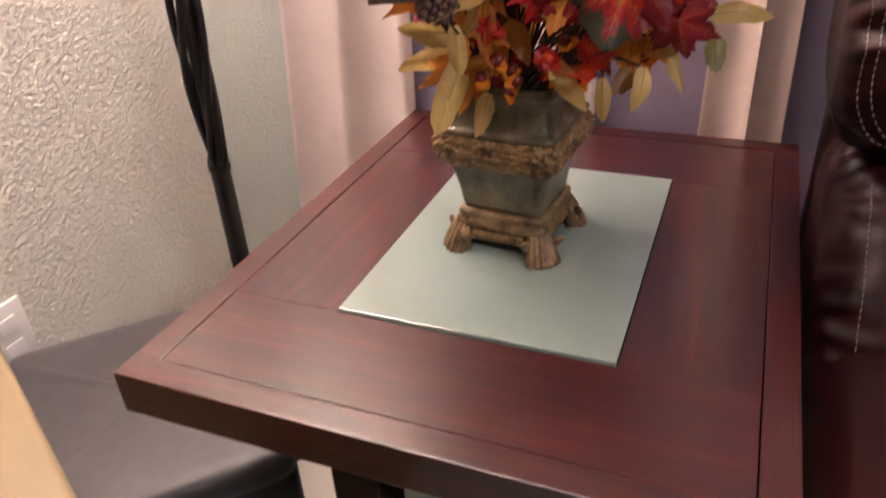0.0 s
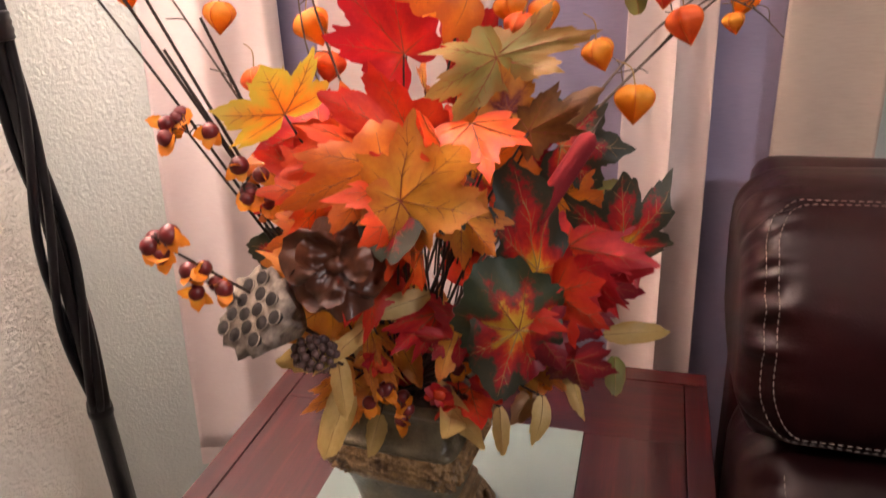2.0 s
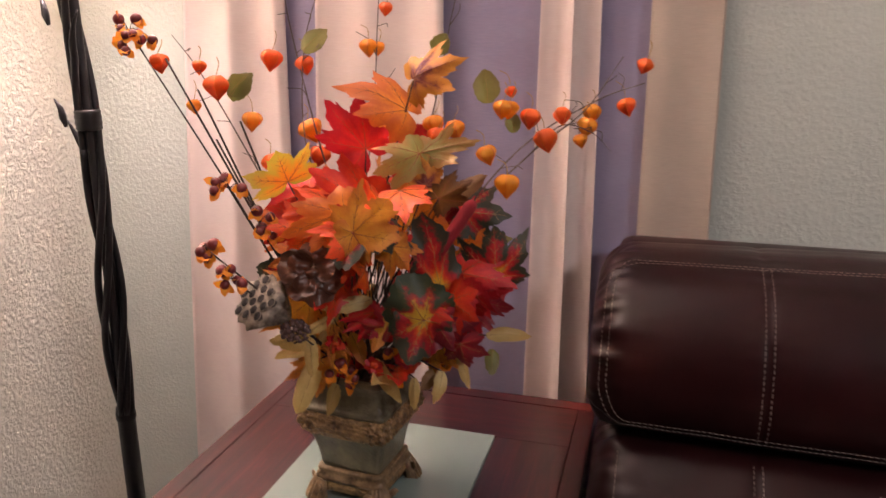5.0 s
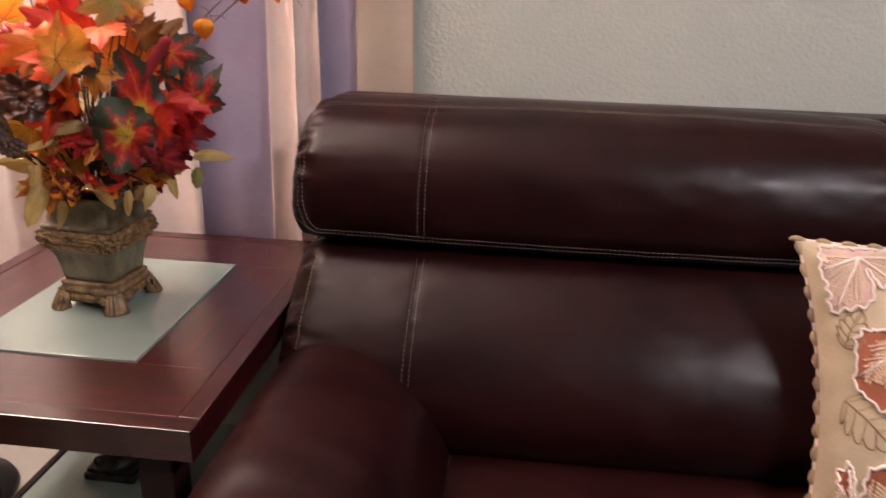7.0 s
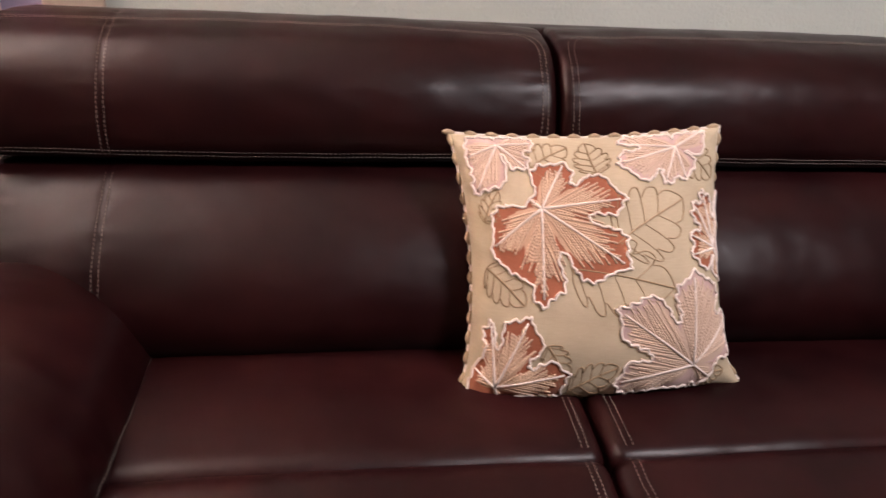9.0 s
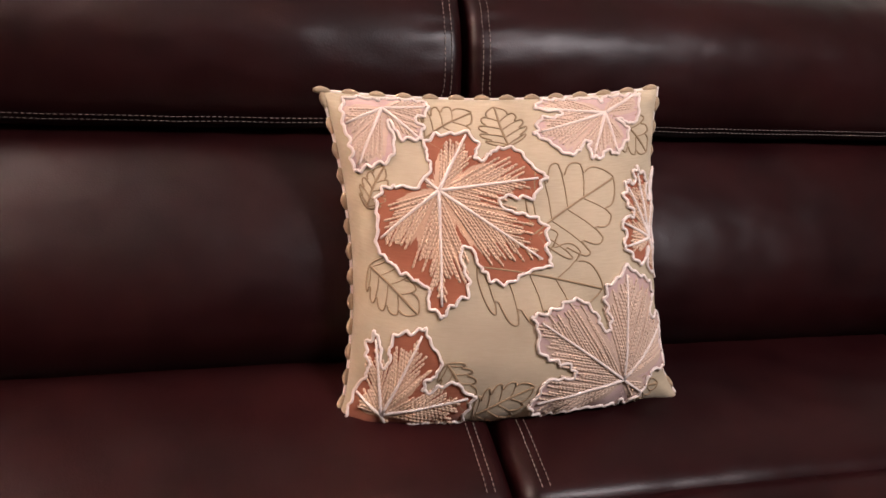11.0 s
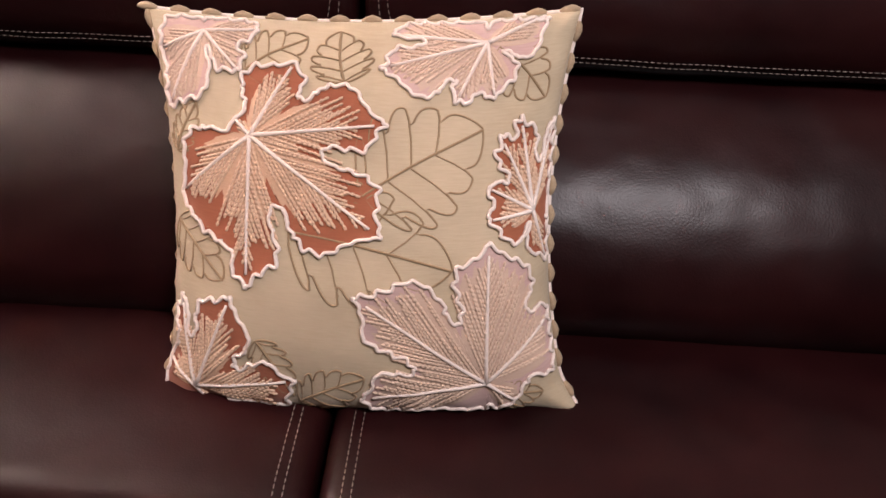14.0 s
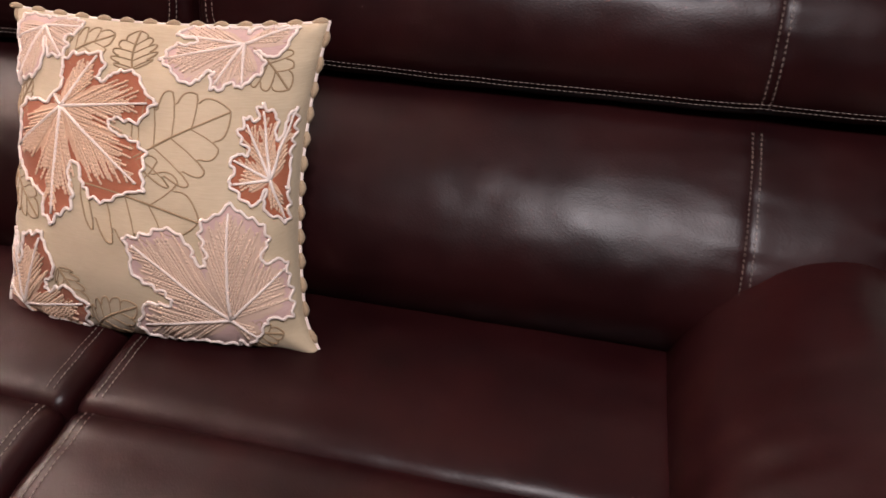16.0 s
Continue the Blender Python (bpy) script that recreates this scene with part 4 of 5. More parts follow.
applique("rust", (-0.181, -0.190), [(97, 0.106, 90, 0.060), (63, 0.122, 31, 0.058), (9, 0.122, -25, 0.060), (-62, 0.022, -100, 0.016), (140, 0.050, 112, 0.060)])
applique("rose", (-0.159, 0.190), [(4, 0.060, -20, 0.044), (-46, 0.062, -74, 0.018), (-120, 0.094, -134, 0.074), (-158, 0.060, 100, 0.012)])
applique("rose", (0.133, 0.179), [(27, 0.072, -30, 0.018), (-80, 0.062, -95, 0.054), (-115, 0.070, -127, 0.050), (-165, 0.110, 178, 0.062), (173, 0.098, 90, 0.016)])
applique("rust", (0.196, 0.010), [(103, 0.096, 84, 0.050), (76, 0.098, -20, 0.022), (-66, 0.058, -110, 0.012), (-170, 0.056, 172, 0.052), (158, 0.062, 139, 0.044), (121, 0.086, 112, 0.078)])
for base_, tip, width in (
    ((0.014, 0.024), (0.132, 0.091), 0.098), ((-0.060, -0.012), (0.104, -0.048), 0.100),
    ((-0.112, 0.147), (-0.048, 0.186), 0.050), ((-0.007, 0.135), (-0.017, 0.194), 0.050), ((-0.200, -0.006), (-0.134, -0.065), 0.050),
    ((0.146, 0.174), (0.203, 0.124), 0.054), ((-0.062, -0.198), (0.012, -0.164), 0.042), ((0.152, -0.192), (0.203, -0.186), 0.030),
    ((-0.100, -0.128), (-0.066, -0.190), 0.036), ((-0.197, 0.064), (-0.168, 0.114), 0.032),
):
    sprig(base_, tip, width)

# ---------- vase ----------
VX, VY = -0.050, 0.758
vase = thing("vase", "square olive and gilt ceramic vase on scrolled feet", "vase", (VX, VY, TZ + 0.0025))
vase.rotation_euler = (0, 0, radians(-5))


def square_ring(hw, z, p=0.20, wave=0.0, count=72):
    out = []
    for k in range(count):
        a = 2 * math.pi * (k + 0.5) / count
        c, s = math.cos(a), math.sin(a)
        x, y = abs(c) ** p * (1 if c > 0 else -1), abs(s) ** p * (1 if s > 0 else -1)
        w = hw + (wave * noise.noise(Vector((x * 11, y * 11, z * 210))) - wave * 0.6 * abs(noise.noise(Vector((x * 23, y * 23, z * 330)))) if wave else 0)
        out.append(Vector((x * w, y * w, z)))
    return out


def turned(name, prof, material, p=0.20, wave=0.0, label="", closed=True):
    bm = bmesh.new()
    vs = sheet(bm, [square_ring(hw, z, p, wave, 200 if wave else 72) for hw, z in prof], close_v=True)
    if closed:
        cap(bm, vs[0])
        cap(bm, vs[-1], True)
    return part(name, bm, material, vase, label)


turned("base_moulding", [(0.044, 0.026), (0.053, 0.028), (0.055, 0.033), (0.053, 0.037), (0.050, 0.040), (0.052, 0.044), (0.051, 0.047), (0.046, 0.049)], FOOTM)
turned("skirt", [(0.044, 0.010), (0.050, 0.012), (0.052, 0.020), (0.050, 0.028), (0.046, 0.030)], RELIEF, wave=0.005)
turned("body", [(0.045, 0.047), (0.047, 0.055), (0.050, 0.075), (0.054, 0.092), (0.058, 0.102), (0.060, 0.106)], STONE, label="aged olive glazed panels")
turned("relief_band", [(0.058, 0.103)] + [(0.060 + 0.008 * max(0.0, math.sin(math.pi * k / 26)) ** 0.7 + 0.004 * k / 26, 0.104 + 0.036 * k / 26) for k in range(27)] + [(0.062, 0.141)], RELIEF, wave=0.006, label="gilt carved foliage band")
turned("neck", [(0.064, 0.140), (0.066, 0.144), (0.062, 0.147), (0.058, 0.150), (0.055, 0.165), (0.056, 0.178), (0.060, 0.184), (0.063, 0.188), (0.062, 0.193), (0.056, 0.194), (0.052, 0.186), (0.050, 0.165)], STONE)
turned("foam", [(0.049, 0.160), (0.050, 0.176), (0.03, 0.180)], STEM, wave=0.003)
for sx in (1, -1):
    for sy in (1, -1):
        bm = bmesh.new()
        dirv, side = Vector((sx, sy, 0)).normalized(), Vector((-sy, sx, 0)).normalized()
        rows = []
        for i in range(13):
            f = i / 12
            c = Vector((sx, sy, 0)) * (0.043 + 0.010 * f ** 1.4)
            z = 0.032 - 0.028 * f + 0.004 * math.sin(math.pi * f)
            w = 0.010 + 0.009 * f ** 0.8
            row = []
            for k in range(29):
                a = math.pi * (k / 28) - math.pi / 2
                rib = 1 + 0.10 * math.cos(k * math.pi / 2)
                row.append(c + side * w * math.sin(a) * rib + dirv * 0.012 * math.cos(a) * rib + Vector((0, 0, z - 0.004 * (1 - math.cos(a)) * f)))
            rows.append(row)
        lower = [p - Vector((0, 0, 0.004)) for p in rows[-1]]
        rows.append([Vector((p.x, p.y, 0.0)) for p in lower])
        vs = sheet(bm, rows)
        ctr = bm.verts.new(Vector((sx, sy, 0)) * 0.042 + Vector((0, 0, 0.032)))
        for k in range(28):
            bm.faces.new((ctr, vs[0][k], vs[0][k + 1]))
        back_row = [bm.verts.new(Vector((sx, sy, 0)) * 0.042 + side * t + Vector((0, 0, 0))) for t in (-0.012, 0.012)]
        bm.faces.new([*vs[-1], back_row[1], back_row[0]])
        for e in (0, 28):
            ring = [r[e] for r in vs]
            bm.faces.new([ctr, *ring, back_row[0 if e == 0 else 1]])
        ft = part("foot", bm, FOOTM, vase)
        for k in (-1, 1):
            b = bmesh.new()
            o = Vector((sx, sy, 0)) * 0.050 + side * 0.019 * k + Vector((0, 0, 0.022))
            tube(b, [o + side * k * (0.006 * (1 - q / 20) * math.cos(q * 0.6)) + Vector((0, 0, 0.006 * (1 - q / 20) * math.sin(q * 0.6))) for q in range(19)], 0.0020, 6)
            part("scroll", b, FOOTM, ft)

# ---------- autumn bouquet ----------
C_ = dict(
    crimson=[(0.0, (0.76, 0.10, 0.02)), (0.6, (0.64, 0.024, 0.022)), (1.0, (0.42, 0.012, 0.020))],
    scarlet=[(0.0, (0.86, 0.24, 0.03)), (0.4, (0.80, 0.085, 0.018)), (1.0, (0.58, 0.03, 0.015))],
    orange=[(0.0, (0.84, 0.40, 0.035)), (0.5, (0.80, 0.26, 0.022)), (1.0, (0.60, 0.14, 0.02))],
    gold=[(0.0, (0.84, 0.50, 0.06)), (0.5, (0.72, 0.36, 0.045)), (1.0, (0.58, 0.20, 0.03))],
    fire=[(0.0, (0.86, 0.12, 0.015)), (0.45, (0.86, 0.30, 0.02)), (1.0, (0.60, 0.44, 0.05))],
    coral=[(0.0, (0.80, 0.26, 0.04)), (0.5, (0.74, 0.12, 0.022)), (1.0, (0.55, 0.05, 0.018))],
    plum=[(0.0, (0.50, 0.24, 0.16)), (0.4, (0.16, 0.022, 0.035)), (0.7, (0.52, 0.18, 0.03)), (1.0, (0.62, 0.25, 0.03))],
    olive=[(0.0, (0.42, 0.34, 0.09)), (0.5, (0.30, 0.27, 0.07)), (1.0, (0.36, 0.20, 0.05))],
    mottled=[(0.12, (0.74, 0.48, 0.04)), (0.32, (0.72, 0.15, 0.02)), (0.52, (0.62, 0.03, 0.02)), (0.80, (0.36, 0.014, 0.022)), (0.95, (0.07, 0.055, 0.03)), (1.0, (0.05, 0.05, 0.03))],
    dark=[(0.20, (0.72, 0.50, 0.05)), (0.42, (0.66, 0.34, 0.03)), (0.52, (0.58, 0.06, 0.02)), (0.66, (0.30, 0.03, 0.025)), (0.76, (0.075, 0.085, 0.035)), (1.0, (0.05, 0.07, 0.036))],
    wine=[(0.0, (0.60, 0.09, 0.02)), (0.5, (0.44, 0.016, 0.026)), (1.0, (0.22, 0.010, 0.020))],
    brown=[(0.0, (0.36, 0.19, 0.05)), (0.5, (0.26, 0.125, 0.03)), (1.0, (0.15, 0.06, 0.02))],
    tan=[(0.0, (0.42, 0.25, 0.10)), (0.5, (0.34, 0.19, 0.075)), (1.0, (0.26, 0.13, 0.05))],
    cream=[(0.0, (0.72, 0.56, 0.24)), (0.5, (0.66, 0.50, 0.20)), (1.0, (0.52, 0.36, 0.12))],
    moss=[(0.0, (0.32, 0.28, 0.07)), (0.5, (0.24, 0.24, 0.06)), (1.0, (0.20, 0.17, 0.05))],
    amber=[(0.0, (0.84, 0.30, 0.02)), (0.5, (0.90, 0.40, 0.03)), (1.0, (0.84, 0.28, 0.02))],
    flame=[(0.0, (0.86, 0.13, 0.015)), (0.5, (0.88, 0.16, 0.018)), (1.0, (0.70, 0.07, 0.012))],
)
LEAFM = {k: leaf_mat(k + "_leaf", v, 0.5, 0.55 if k in ("mottled", "dark", "plum") else 0.40, 0.36, 0.30 if k in ("mottled", "dark") else 0.22) for k, v in C_.items()}
VEIN = surface("dark_vein", (0.24, 0.05, 0.016), (0.36, 0.10, 0.03), 0.6, (60, 60, 60))
PALEVEIN = surface("pale_vein", (0.34, 0.20, 0.06), (0.42, 0.27, 0.09), 0.6, (60, 60, 60))
BERRYM = surface("berry_skin", (0.10, 0.010, 0.012), (0.20, 0.022, 0.020), 0.34, (70, 70, 70), (300, 300, 300), 0.2)
PODM = surface("grey_pod", (0.11, 0.080, 0.060), (0.36, 0.30, 0.24), 0.8, (110, 110, 110), (300, 300, 300), 0.6, 0.002)
BERRYDARK = surface("dark_cone", (0.030, 0.012, 0.012), (0.15, 0.085, 0.075), 0.5, (120, 120, 120), (300, 300, 300), 0.4)
PITM = surface("pod_pit", (0.012, 0.008, 0.007), (0.03, 0.02, 0.015), 0.8)
MAGM = surface("brown_petal", (0.050, 0.015, 0.008), (0.150, 0.046, 0.020), 0.34, (35, 35, 35), (200, 200, 200), 0.4, 0.0015)
VELVET = surface("red_velvet", (0.19, 0.007, 0.013), (0.28, 0.013, 0.020), 0.9, (60, 60, 60), (900, 900, 900), 0.5)

bouquet = thing("autumn_bouquet", "artificial bouquet of maple leaves, lanterns and berries in the vase", "flower arrangement", (VX, VY, TZ + 0.17))
HEART = Vector((VX, VY, TZ + 0.175))
MAPLE = [(-155, 0.22), (-128, 0.46), (-112, 0.60), (-104, 0.54), (-96, 0.66), (-84, 0.56), (-70, 0.50), (-62, 0.66), (-56, 0.74), (-52, 0.72), (-44, 0.93), (-38, 0.76), (-32, 0.74), (-25, 0.58), (-18, 0.68), (-14, 0.80), (-10, 0.78), (0, 1.0), (10, 0.78), (14, 0.80), (18, 0.68), (25, 0.58), (32, 0.74), (38, 0.76), (44, 0.93), (52, 0.72), (56, 0.74), (62, 0.66), (70, 0.50), (84, 0.56), (96, 0.66), (104, 0.54), (112, 0.60), (128, 0.46), (155, 0.22)]
ROUND = [(-168, 0.26), (-148, 0.52), (-128, 0.70), (-118, 0.69), (-108, 0.77), (-98, 0.74), (-86, 0.80), (-74, 0.76), (-62, 0.84), (-50, 0.79), (-38, 0.88), (-27, 0.83), (-14, 0.93), (0, 1.0), (14, 0.93), (27, 0.83), (38, 0.88), (50, 0.79), (62, 0.84), (74, 0.76), (86, 0.80), (98, 0.74), (108, 0.77), (118, 0.69), (128, 0.70), (148, 0.52), (168, 0.26)]
BLADE = [(-100, 0.05), (-60, 0.16), (-38, 0.36), (-22, 0.60), (-9, 0.84), (0, 1.0), (9, 0.84), (22, 0.60), (38, 0.36), (60, 0.16), (100, 0.05)]
count_leaf = [0]


def stem(a, b, r0=0.0016, r1=0.0010, bend=0.02, material=None):
    a, b = Vector(a), Vector(b)
    mid = a.lerp(b, 0.5) + Vector((0, 0, bend)) + Vector((noise.noise(b * 31), noise.noise(b * 37 + Vector((5, 0, 0))), 0)) * 0.012
    pts = curve_through([a, mid, b], 7)
    return fixed("stem", tube(bmesh.new(), pts, [r0 + (r1 - r0) * i / (len(pts) - 1) for i in range(len(pts))], 6), material or STEM, bouquet)


def blade_mesh(shape, origin, tip, width, curl, seed, facing=None):
    """Leaf surface grown from its base: returns the mesh, the frame and the vein tips."""
    rnd = random.Random(seed)
    o, t = Vector(origin), Vector(tip)
    d = t - o
    ln = d.length
    d.normalize()
    view = facing or Vector((0.35 + rnd.uniform(-0.5, 0.5), -0.85, 0.35 + rnd.uniform(-0.35, 0.45)))
    nrm = (view - d * view.dot(d)).normalized()
    s = d.cross(nrm).normalized()
    wide = max(abs(r * math.sin(radians(a))) for a, r in shape) * 2 * ln
    sx = min(max(width / wide, 0.5), 1.9)
    k1, k2, k3 = rnd.uniform(-0.50, 0.10) * curl, rnd.uniform(0.2, 0.9) * curl, rnd.uniform(0, 6)
    loop = []
    n = len(shape)
    for i in range(n - 1):
        (a0, r0), (a1, r1) = shape[i], shape[i + 1]
        for q in range(3):
            f = q / 3
            loop.append((a0 + (a1 - a0) * f, r0 + (r1 - r0) * f + (rnd.uniform(-0.03, 0.03) if q else rnd.uniform(-0.04, 0.04))))
    loop.append(shape[-1])

    def place(a, r, lift=0.0):
        x, y = r * math.sin(radians(a)) * sx * ln, r * math.cos(radians(a)) * ln
        fold = abs(math.sin(radians(a) * 2.0)) * r
        z = ln * (k1 * r * r - 0.16 * k2 * fold + 0.15 * math.sin(a * 0.07 + k3) * r * r + 0.20 * r * noise.noise(Vector((x * 30, y * 30, seed))) + 0.045 * r * noise.noise(Vector((x * 95, y * 95, seed))))
        return o + d * y + s * x + nrm * (z + lift)

    bm = bmesh.new()
    uvl = bm.loops.layers.uv.new("UVMap")
    rings = 6
    rad, between = {}, {}
    vs = []
    for k in range(1, rings + 1):
        row = []
        for a, r in loop:
            v = bm.verts.new(place(a, r * k / rings))
            rad[v] = k / rings * 0.55 + 0.45 * (r * k / rings)
            between[v] = min(abs(a - q) for q in (0, 47, -47, 98, -98)) / 25.0 * min(1.0, 2.2 * k / rings)
            row.append(v)
        vs.append(row)
    c = bm.verts.new(place(0, 0))
    rad[c] = between[c] = 0.0
    for i in range(len(loop) - 1):
        bm.faces.new((c, vs[0][i], vs[0][i + 1]))
        for k in range(rings - 1):
            bm.faces.new((vs[k][i], vs[k + 1][i], vs[k + 1][i + 1], vs[k][i + 1]))
    for f in bm.faces:
        for l in f.loops:
            l[uvl].uv = (rad[l.vert], between[l.vert])
    return bm, place


def leaf(kind, origin, tip, width, attach=None):
    count_leaf[0] += 1
    width *= 1.15
    if kind in ("cream", "tan"):
        tip = Vector(origin).lerp(Vector(tip), 1.40)
        width *= 0.80
    seed = count_leaf[0]
    simple = kind in ("cream", "moss", "tan") or width < 0.024
    shape = BLADE if simple else (ROUND if kind == "dark" or (kind == "mottled" and seed % 2) else MAPLE)
    bm, place = blade_mesh(shape, origin, tip, width, 0.8 if simple else 1.0, seed)
    ob = fixed("leaf", bm, LEAFM[kind], bouquet, kind + " coloured leaf" if kind not in ("mottled", "dark") else "mottled green, yellow and red leaf")
    vb = bmesh.new()
    r = 0.0004 if simple else 0.0005
    for a, l in ([(0, 0.94)] if simple else [(0, 0.92), (47, 0.80), (-47, 0.80), (98, 0.46), (-98, 0.46)]):
        for lift in (0.0006, -0.0006):
            tube(vb, [place(a, l * q / 8, lift) for q in range(9)], [r * (1 - 0.8 * q / 8) for q in range(9)], 5, False)
        if not simple and l > 0.6:
            for f in (0.3, 0.5, 0.68):
                for sgn in (1, -1):
                    tube(vb, [place(a + sgn * g * 14 * (1 - f * 0.5), l * (f + 0.16 * g), 0.0006) for g in (0, 0.5, 1)], [r * 0.5, r * 0.4, r * 0.15], 4, False)
    vein = part("vein", vb, PALEVEIN if kind in ("cream", "moss", "mottled", "tan") else VEIN, ob)
    o = Vector(origin)
    if simple and kind == "moss":
        return
    root = HEART + Vector((random.Random(seed).uniform(-0.03, 0.03), random.Random(seed + 9).uniform(-0.03, 0.03), 0))
    if attach is None:
        stem(root, o, 0.0017, 0.0010, 0.012 if o.z > 0.9 else 0.03)


def lantern(kind, at, r, hang=None):
    """A papery five-ribbed seed lantern on a thin curved stalk."""
    r *= 0.86
    bm = bmesh.new()
    uvl = bm.loops.layers.uv.new("UVMap")
    rnd = random.Random(int(at[0] * 9000 + at[2] * 7000))
    rows, rad = [], {}
    for i in range(13):
        f = i / 12
        prof = 1.12 * math.sin(math.pi * min(1, f * 0.96 + 0.04) ** 0.74) ** 0.80 * (1 - 0.50 * f ** 2.2)
        row = []
        for k in range(40):
            a = 2 * math.pi * k / 40
            rib = 1.07 - 0.24 * abs(math.sin(2.5 * a)) ** 1.1 + 0.07 * noise.noise(Vector((3 * math.cos(a), 3 * math.sin(a), f * 4 + at[0] * 90)))
            row.append(Vector((r * prof * rib * math.cos(a), r * prof * rib * math.sin(a), r * (1.02 - 2.15 * f))))
        rows.append(row)
    tilt = Euler((rnd.uniform(-0.35, 0.35), rnd.uniform(-0.35, 0.35), rnd.uniform(0, 6))).to_matrix()
    rows = [[Vector(at) + tilt @ p for p in row] for row in rows]
    vs = sheet(bm, rows, close_v=True)
    lengthwise = {v: i / 12 for i, row in enumerate(vs) for v in row}
    cap(bm, vs[0])
    cap(bm, vs[-1], True)
    for f in bm.faces:
        for l in f.loops:
            lengthwise.setdefault(l.vert, 1.0)
            l[uvl].uv = (lengthwise[l.vert], 0.1)
    ob = fixed("seed_lantern", bm, LEAFM[kind], bouquet, {"amber": "golden", "flame": "red", "coral": "orange"}[kind] + " papery seed lantern")
    top = Vector(at) + tilt @ Vector((0, 0, r))
    end = top + Vector((rnd.uniform(-0.012, 0.012) - 0.006, rnd.uniform(-0.004, 0.010), 0.018 + rnd.uniform(0, 0.008)))
    b = bmesh.new()
    tube(b, curve_through([top, top.lerp(end, 0.5) + Vector((0.004, 0, 0.004)), end], 4), 0.0006, 5)
    part("stalk", b, PALEVEIN, ob)
    ribs = bmesh.new()
    for k in range(5):
        a = k * 8
        tube(ribs, [row[a] + (row[a] - Vector(at)) * 0.012 for row in rows], 0.0004, 4, False)
    part("rib", ribs, LEAFM["coral"], ob)


def twig(points, r=0.0014, side_shoots=4, seed=1):
    rnd = random.Random(seed)
    pts = curve_through(points, 8)
    tw = fixed("twig", tube(bmesh.new(), pts, [r * (1 - 0.6 * i / (len(pts) - 1)) for i in range(len(pts))], 6), TWIG, bouquet)
    for k in range(side_shoots):
        p = pts[int(len(pts) * (0.45 + 0.5 * k / max(side_shoots, 1)))]
        q = p + Vector((rnd.uniform(-0.03, 0.03), rnd.uniform(-0.02, 0.02), rnd.uniform(-0.005, 0.035)))
        b = bmesh.new()
        tube(b, curve_through([p, p.lerp(q, 0.5) + Vector((0.006, 0, 0.004)), q], 4), 0.0006, 5)
        part("shoot", b, TWIG, tw)


def berries(at, spread, number, seed):
    rnd = random.Random(seed)
    at = Vector(at)
    root = HEART + Vector((-0.02, -0.02, 0))
    st = stem(root, at, 0.0017, 0.0009, 0.01)
    for k in range(number):
        p = at + Vector((rnd.uniform(-1, 1), rnd.uniform(-0.6, 0.6), rnd.uniform(-1, 1))) * spread
        b = bmesh.new()
        ball(b, p, 0.0068 + rnd.uniform(-0.0008, 0.001), 12, 8)
        berry = fixed("berry", b, BERRYM, bouquet)
        b = bmesh.new()
        tube(b, curve_through([at, at.lerp(p, 0.5) + Vector((0, 0, 0.006)), p], 4), 0.0005, 5)
        part("stalk", b, STEM, berry)
        for q in range(3):
            e = p + Vector((rnd.uniform(-0.4, 1), rnd.uniform(-1, 0.2), rnd.uniform(-1.1, 0.3))).normalized() * 0.014
            pb, _ = blade_mesh(BLADE, p, e, 0.010, 0.6, seed * 50 + k * 5 + q)
            part("petal", pb, LEAFM["amber"], berry)


leaf('crimson', (-0.042, 0.78, 1.113), (-0.085, 0.74, 1.183), 0.073)
leaf('orange', (0.016, 0.78, 1.165), (-0.038, 0.74, 1.216), 0.074)
leaf('plum', (0.026, 0.78, 1.205), (0.084, 0.76, 1.237), 0.063)
leaf('olive', (0.045, 0.74, 1.116), (0.012, 0.68, 1.102), 0.051)
leaf('olive', (0.04, 0.76, 1.113), (0.118, 0.74, 1.139), 0.034)
leaf('fire', (-0.117, 0.7, 1.08), (-0.117, 0.68, 1.12), 0.088)
leaf('scarlet', (-0.019, 0.72, 1.056), (-0.08, 0.68, 1.1), 0.068)
leaf("orange", (-0.102, 0.74, 1.025), (-0.171, 0.7, 1.046), 0.084)
leaf("orange", (0.023, 0.76, 1.017), (0.034, 0.74, 1.091), 0.105)
leaf('orange', (-0.023, 0.66, 1.055), (-0.094, 0.62, 1.029), 0.058)
leaf('gold', (-0.004, 0.64, 1.035), (0.055, 0.62, 1.087), 0.076)
leaf('gold', (-0.004, 0.64, 1.035), (-0.014, 0.63, 0.997), 0.048)
leaf('scarlet', (-0.011, 0.66, 1.038), (-0.033, 0.66, 1.065), 0.037)
leaf('gold', (0.032, 0.67, 1.014), (0.062, 0.65, 0.992), 0.046)
leaf('mottled', (0.083, 0.7, 0.96), (0.073, 0.68, 1.052), 0.063)
leaf('mottled', (0.145, 0.74, 0.965), (0.146, 0.72, 1.032), 0.079)
leaf('crimson', (0.147, 0.74, 0.963), (0.16, 0.72, 0.941), 0.037)
leaf('dark', (0.075, 0.66, 0.928), (0.051, 0.64, 0.98), 0.078)
leaf('mottled', (0.075, 0.66, 0.928), (0.06, 0.64, 0.876), 0.065)
leaf('wine', (0.08, 0.68, 0.916), (0.141, 0.7, 0.921), 0.068)
leaf('wine', (0.086, 0.67, 0.923), (0.11, 0.67, 0.89), 0.053)
leaf('crimson', (0.047, 0.68, 0.904), (-0.004, 0.64, 0.92), 0.041)
leaf('scarlet', (0.073, 0.72, 0.933), (0.123, 0.7, 0.932), 0.052)
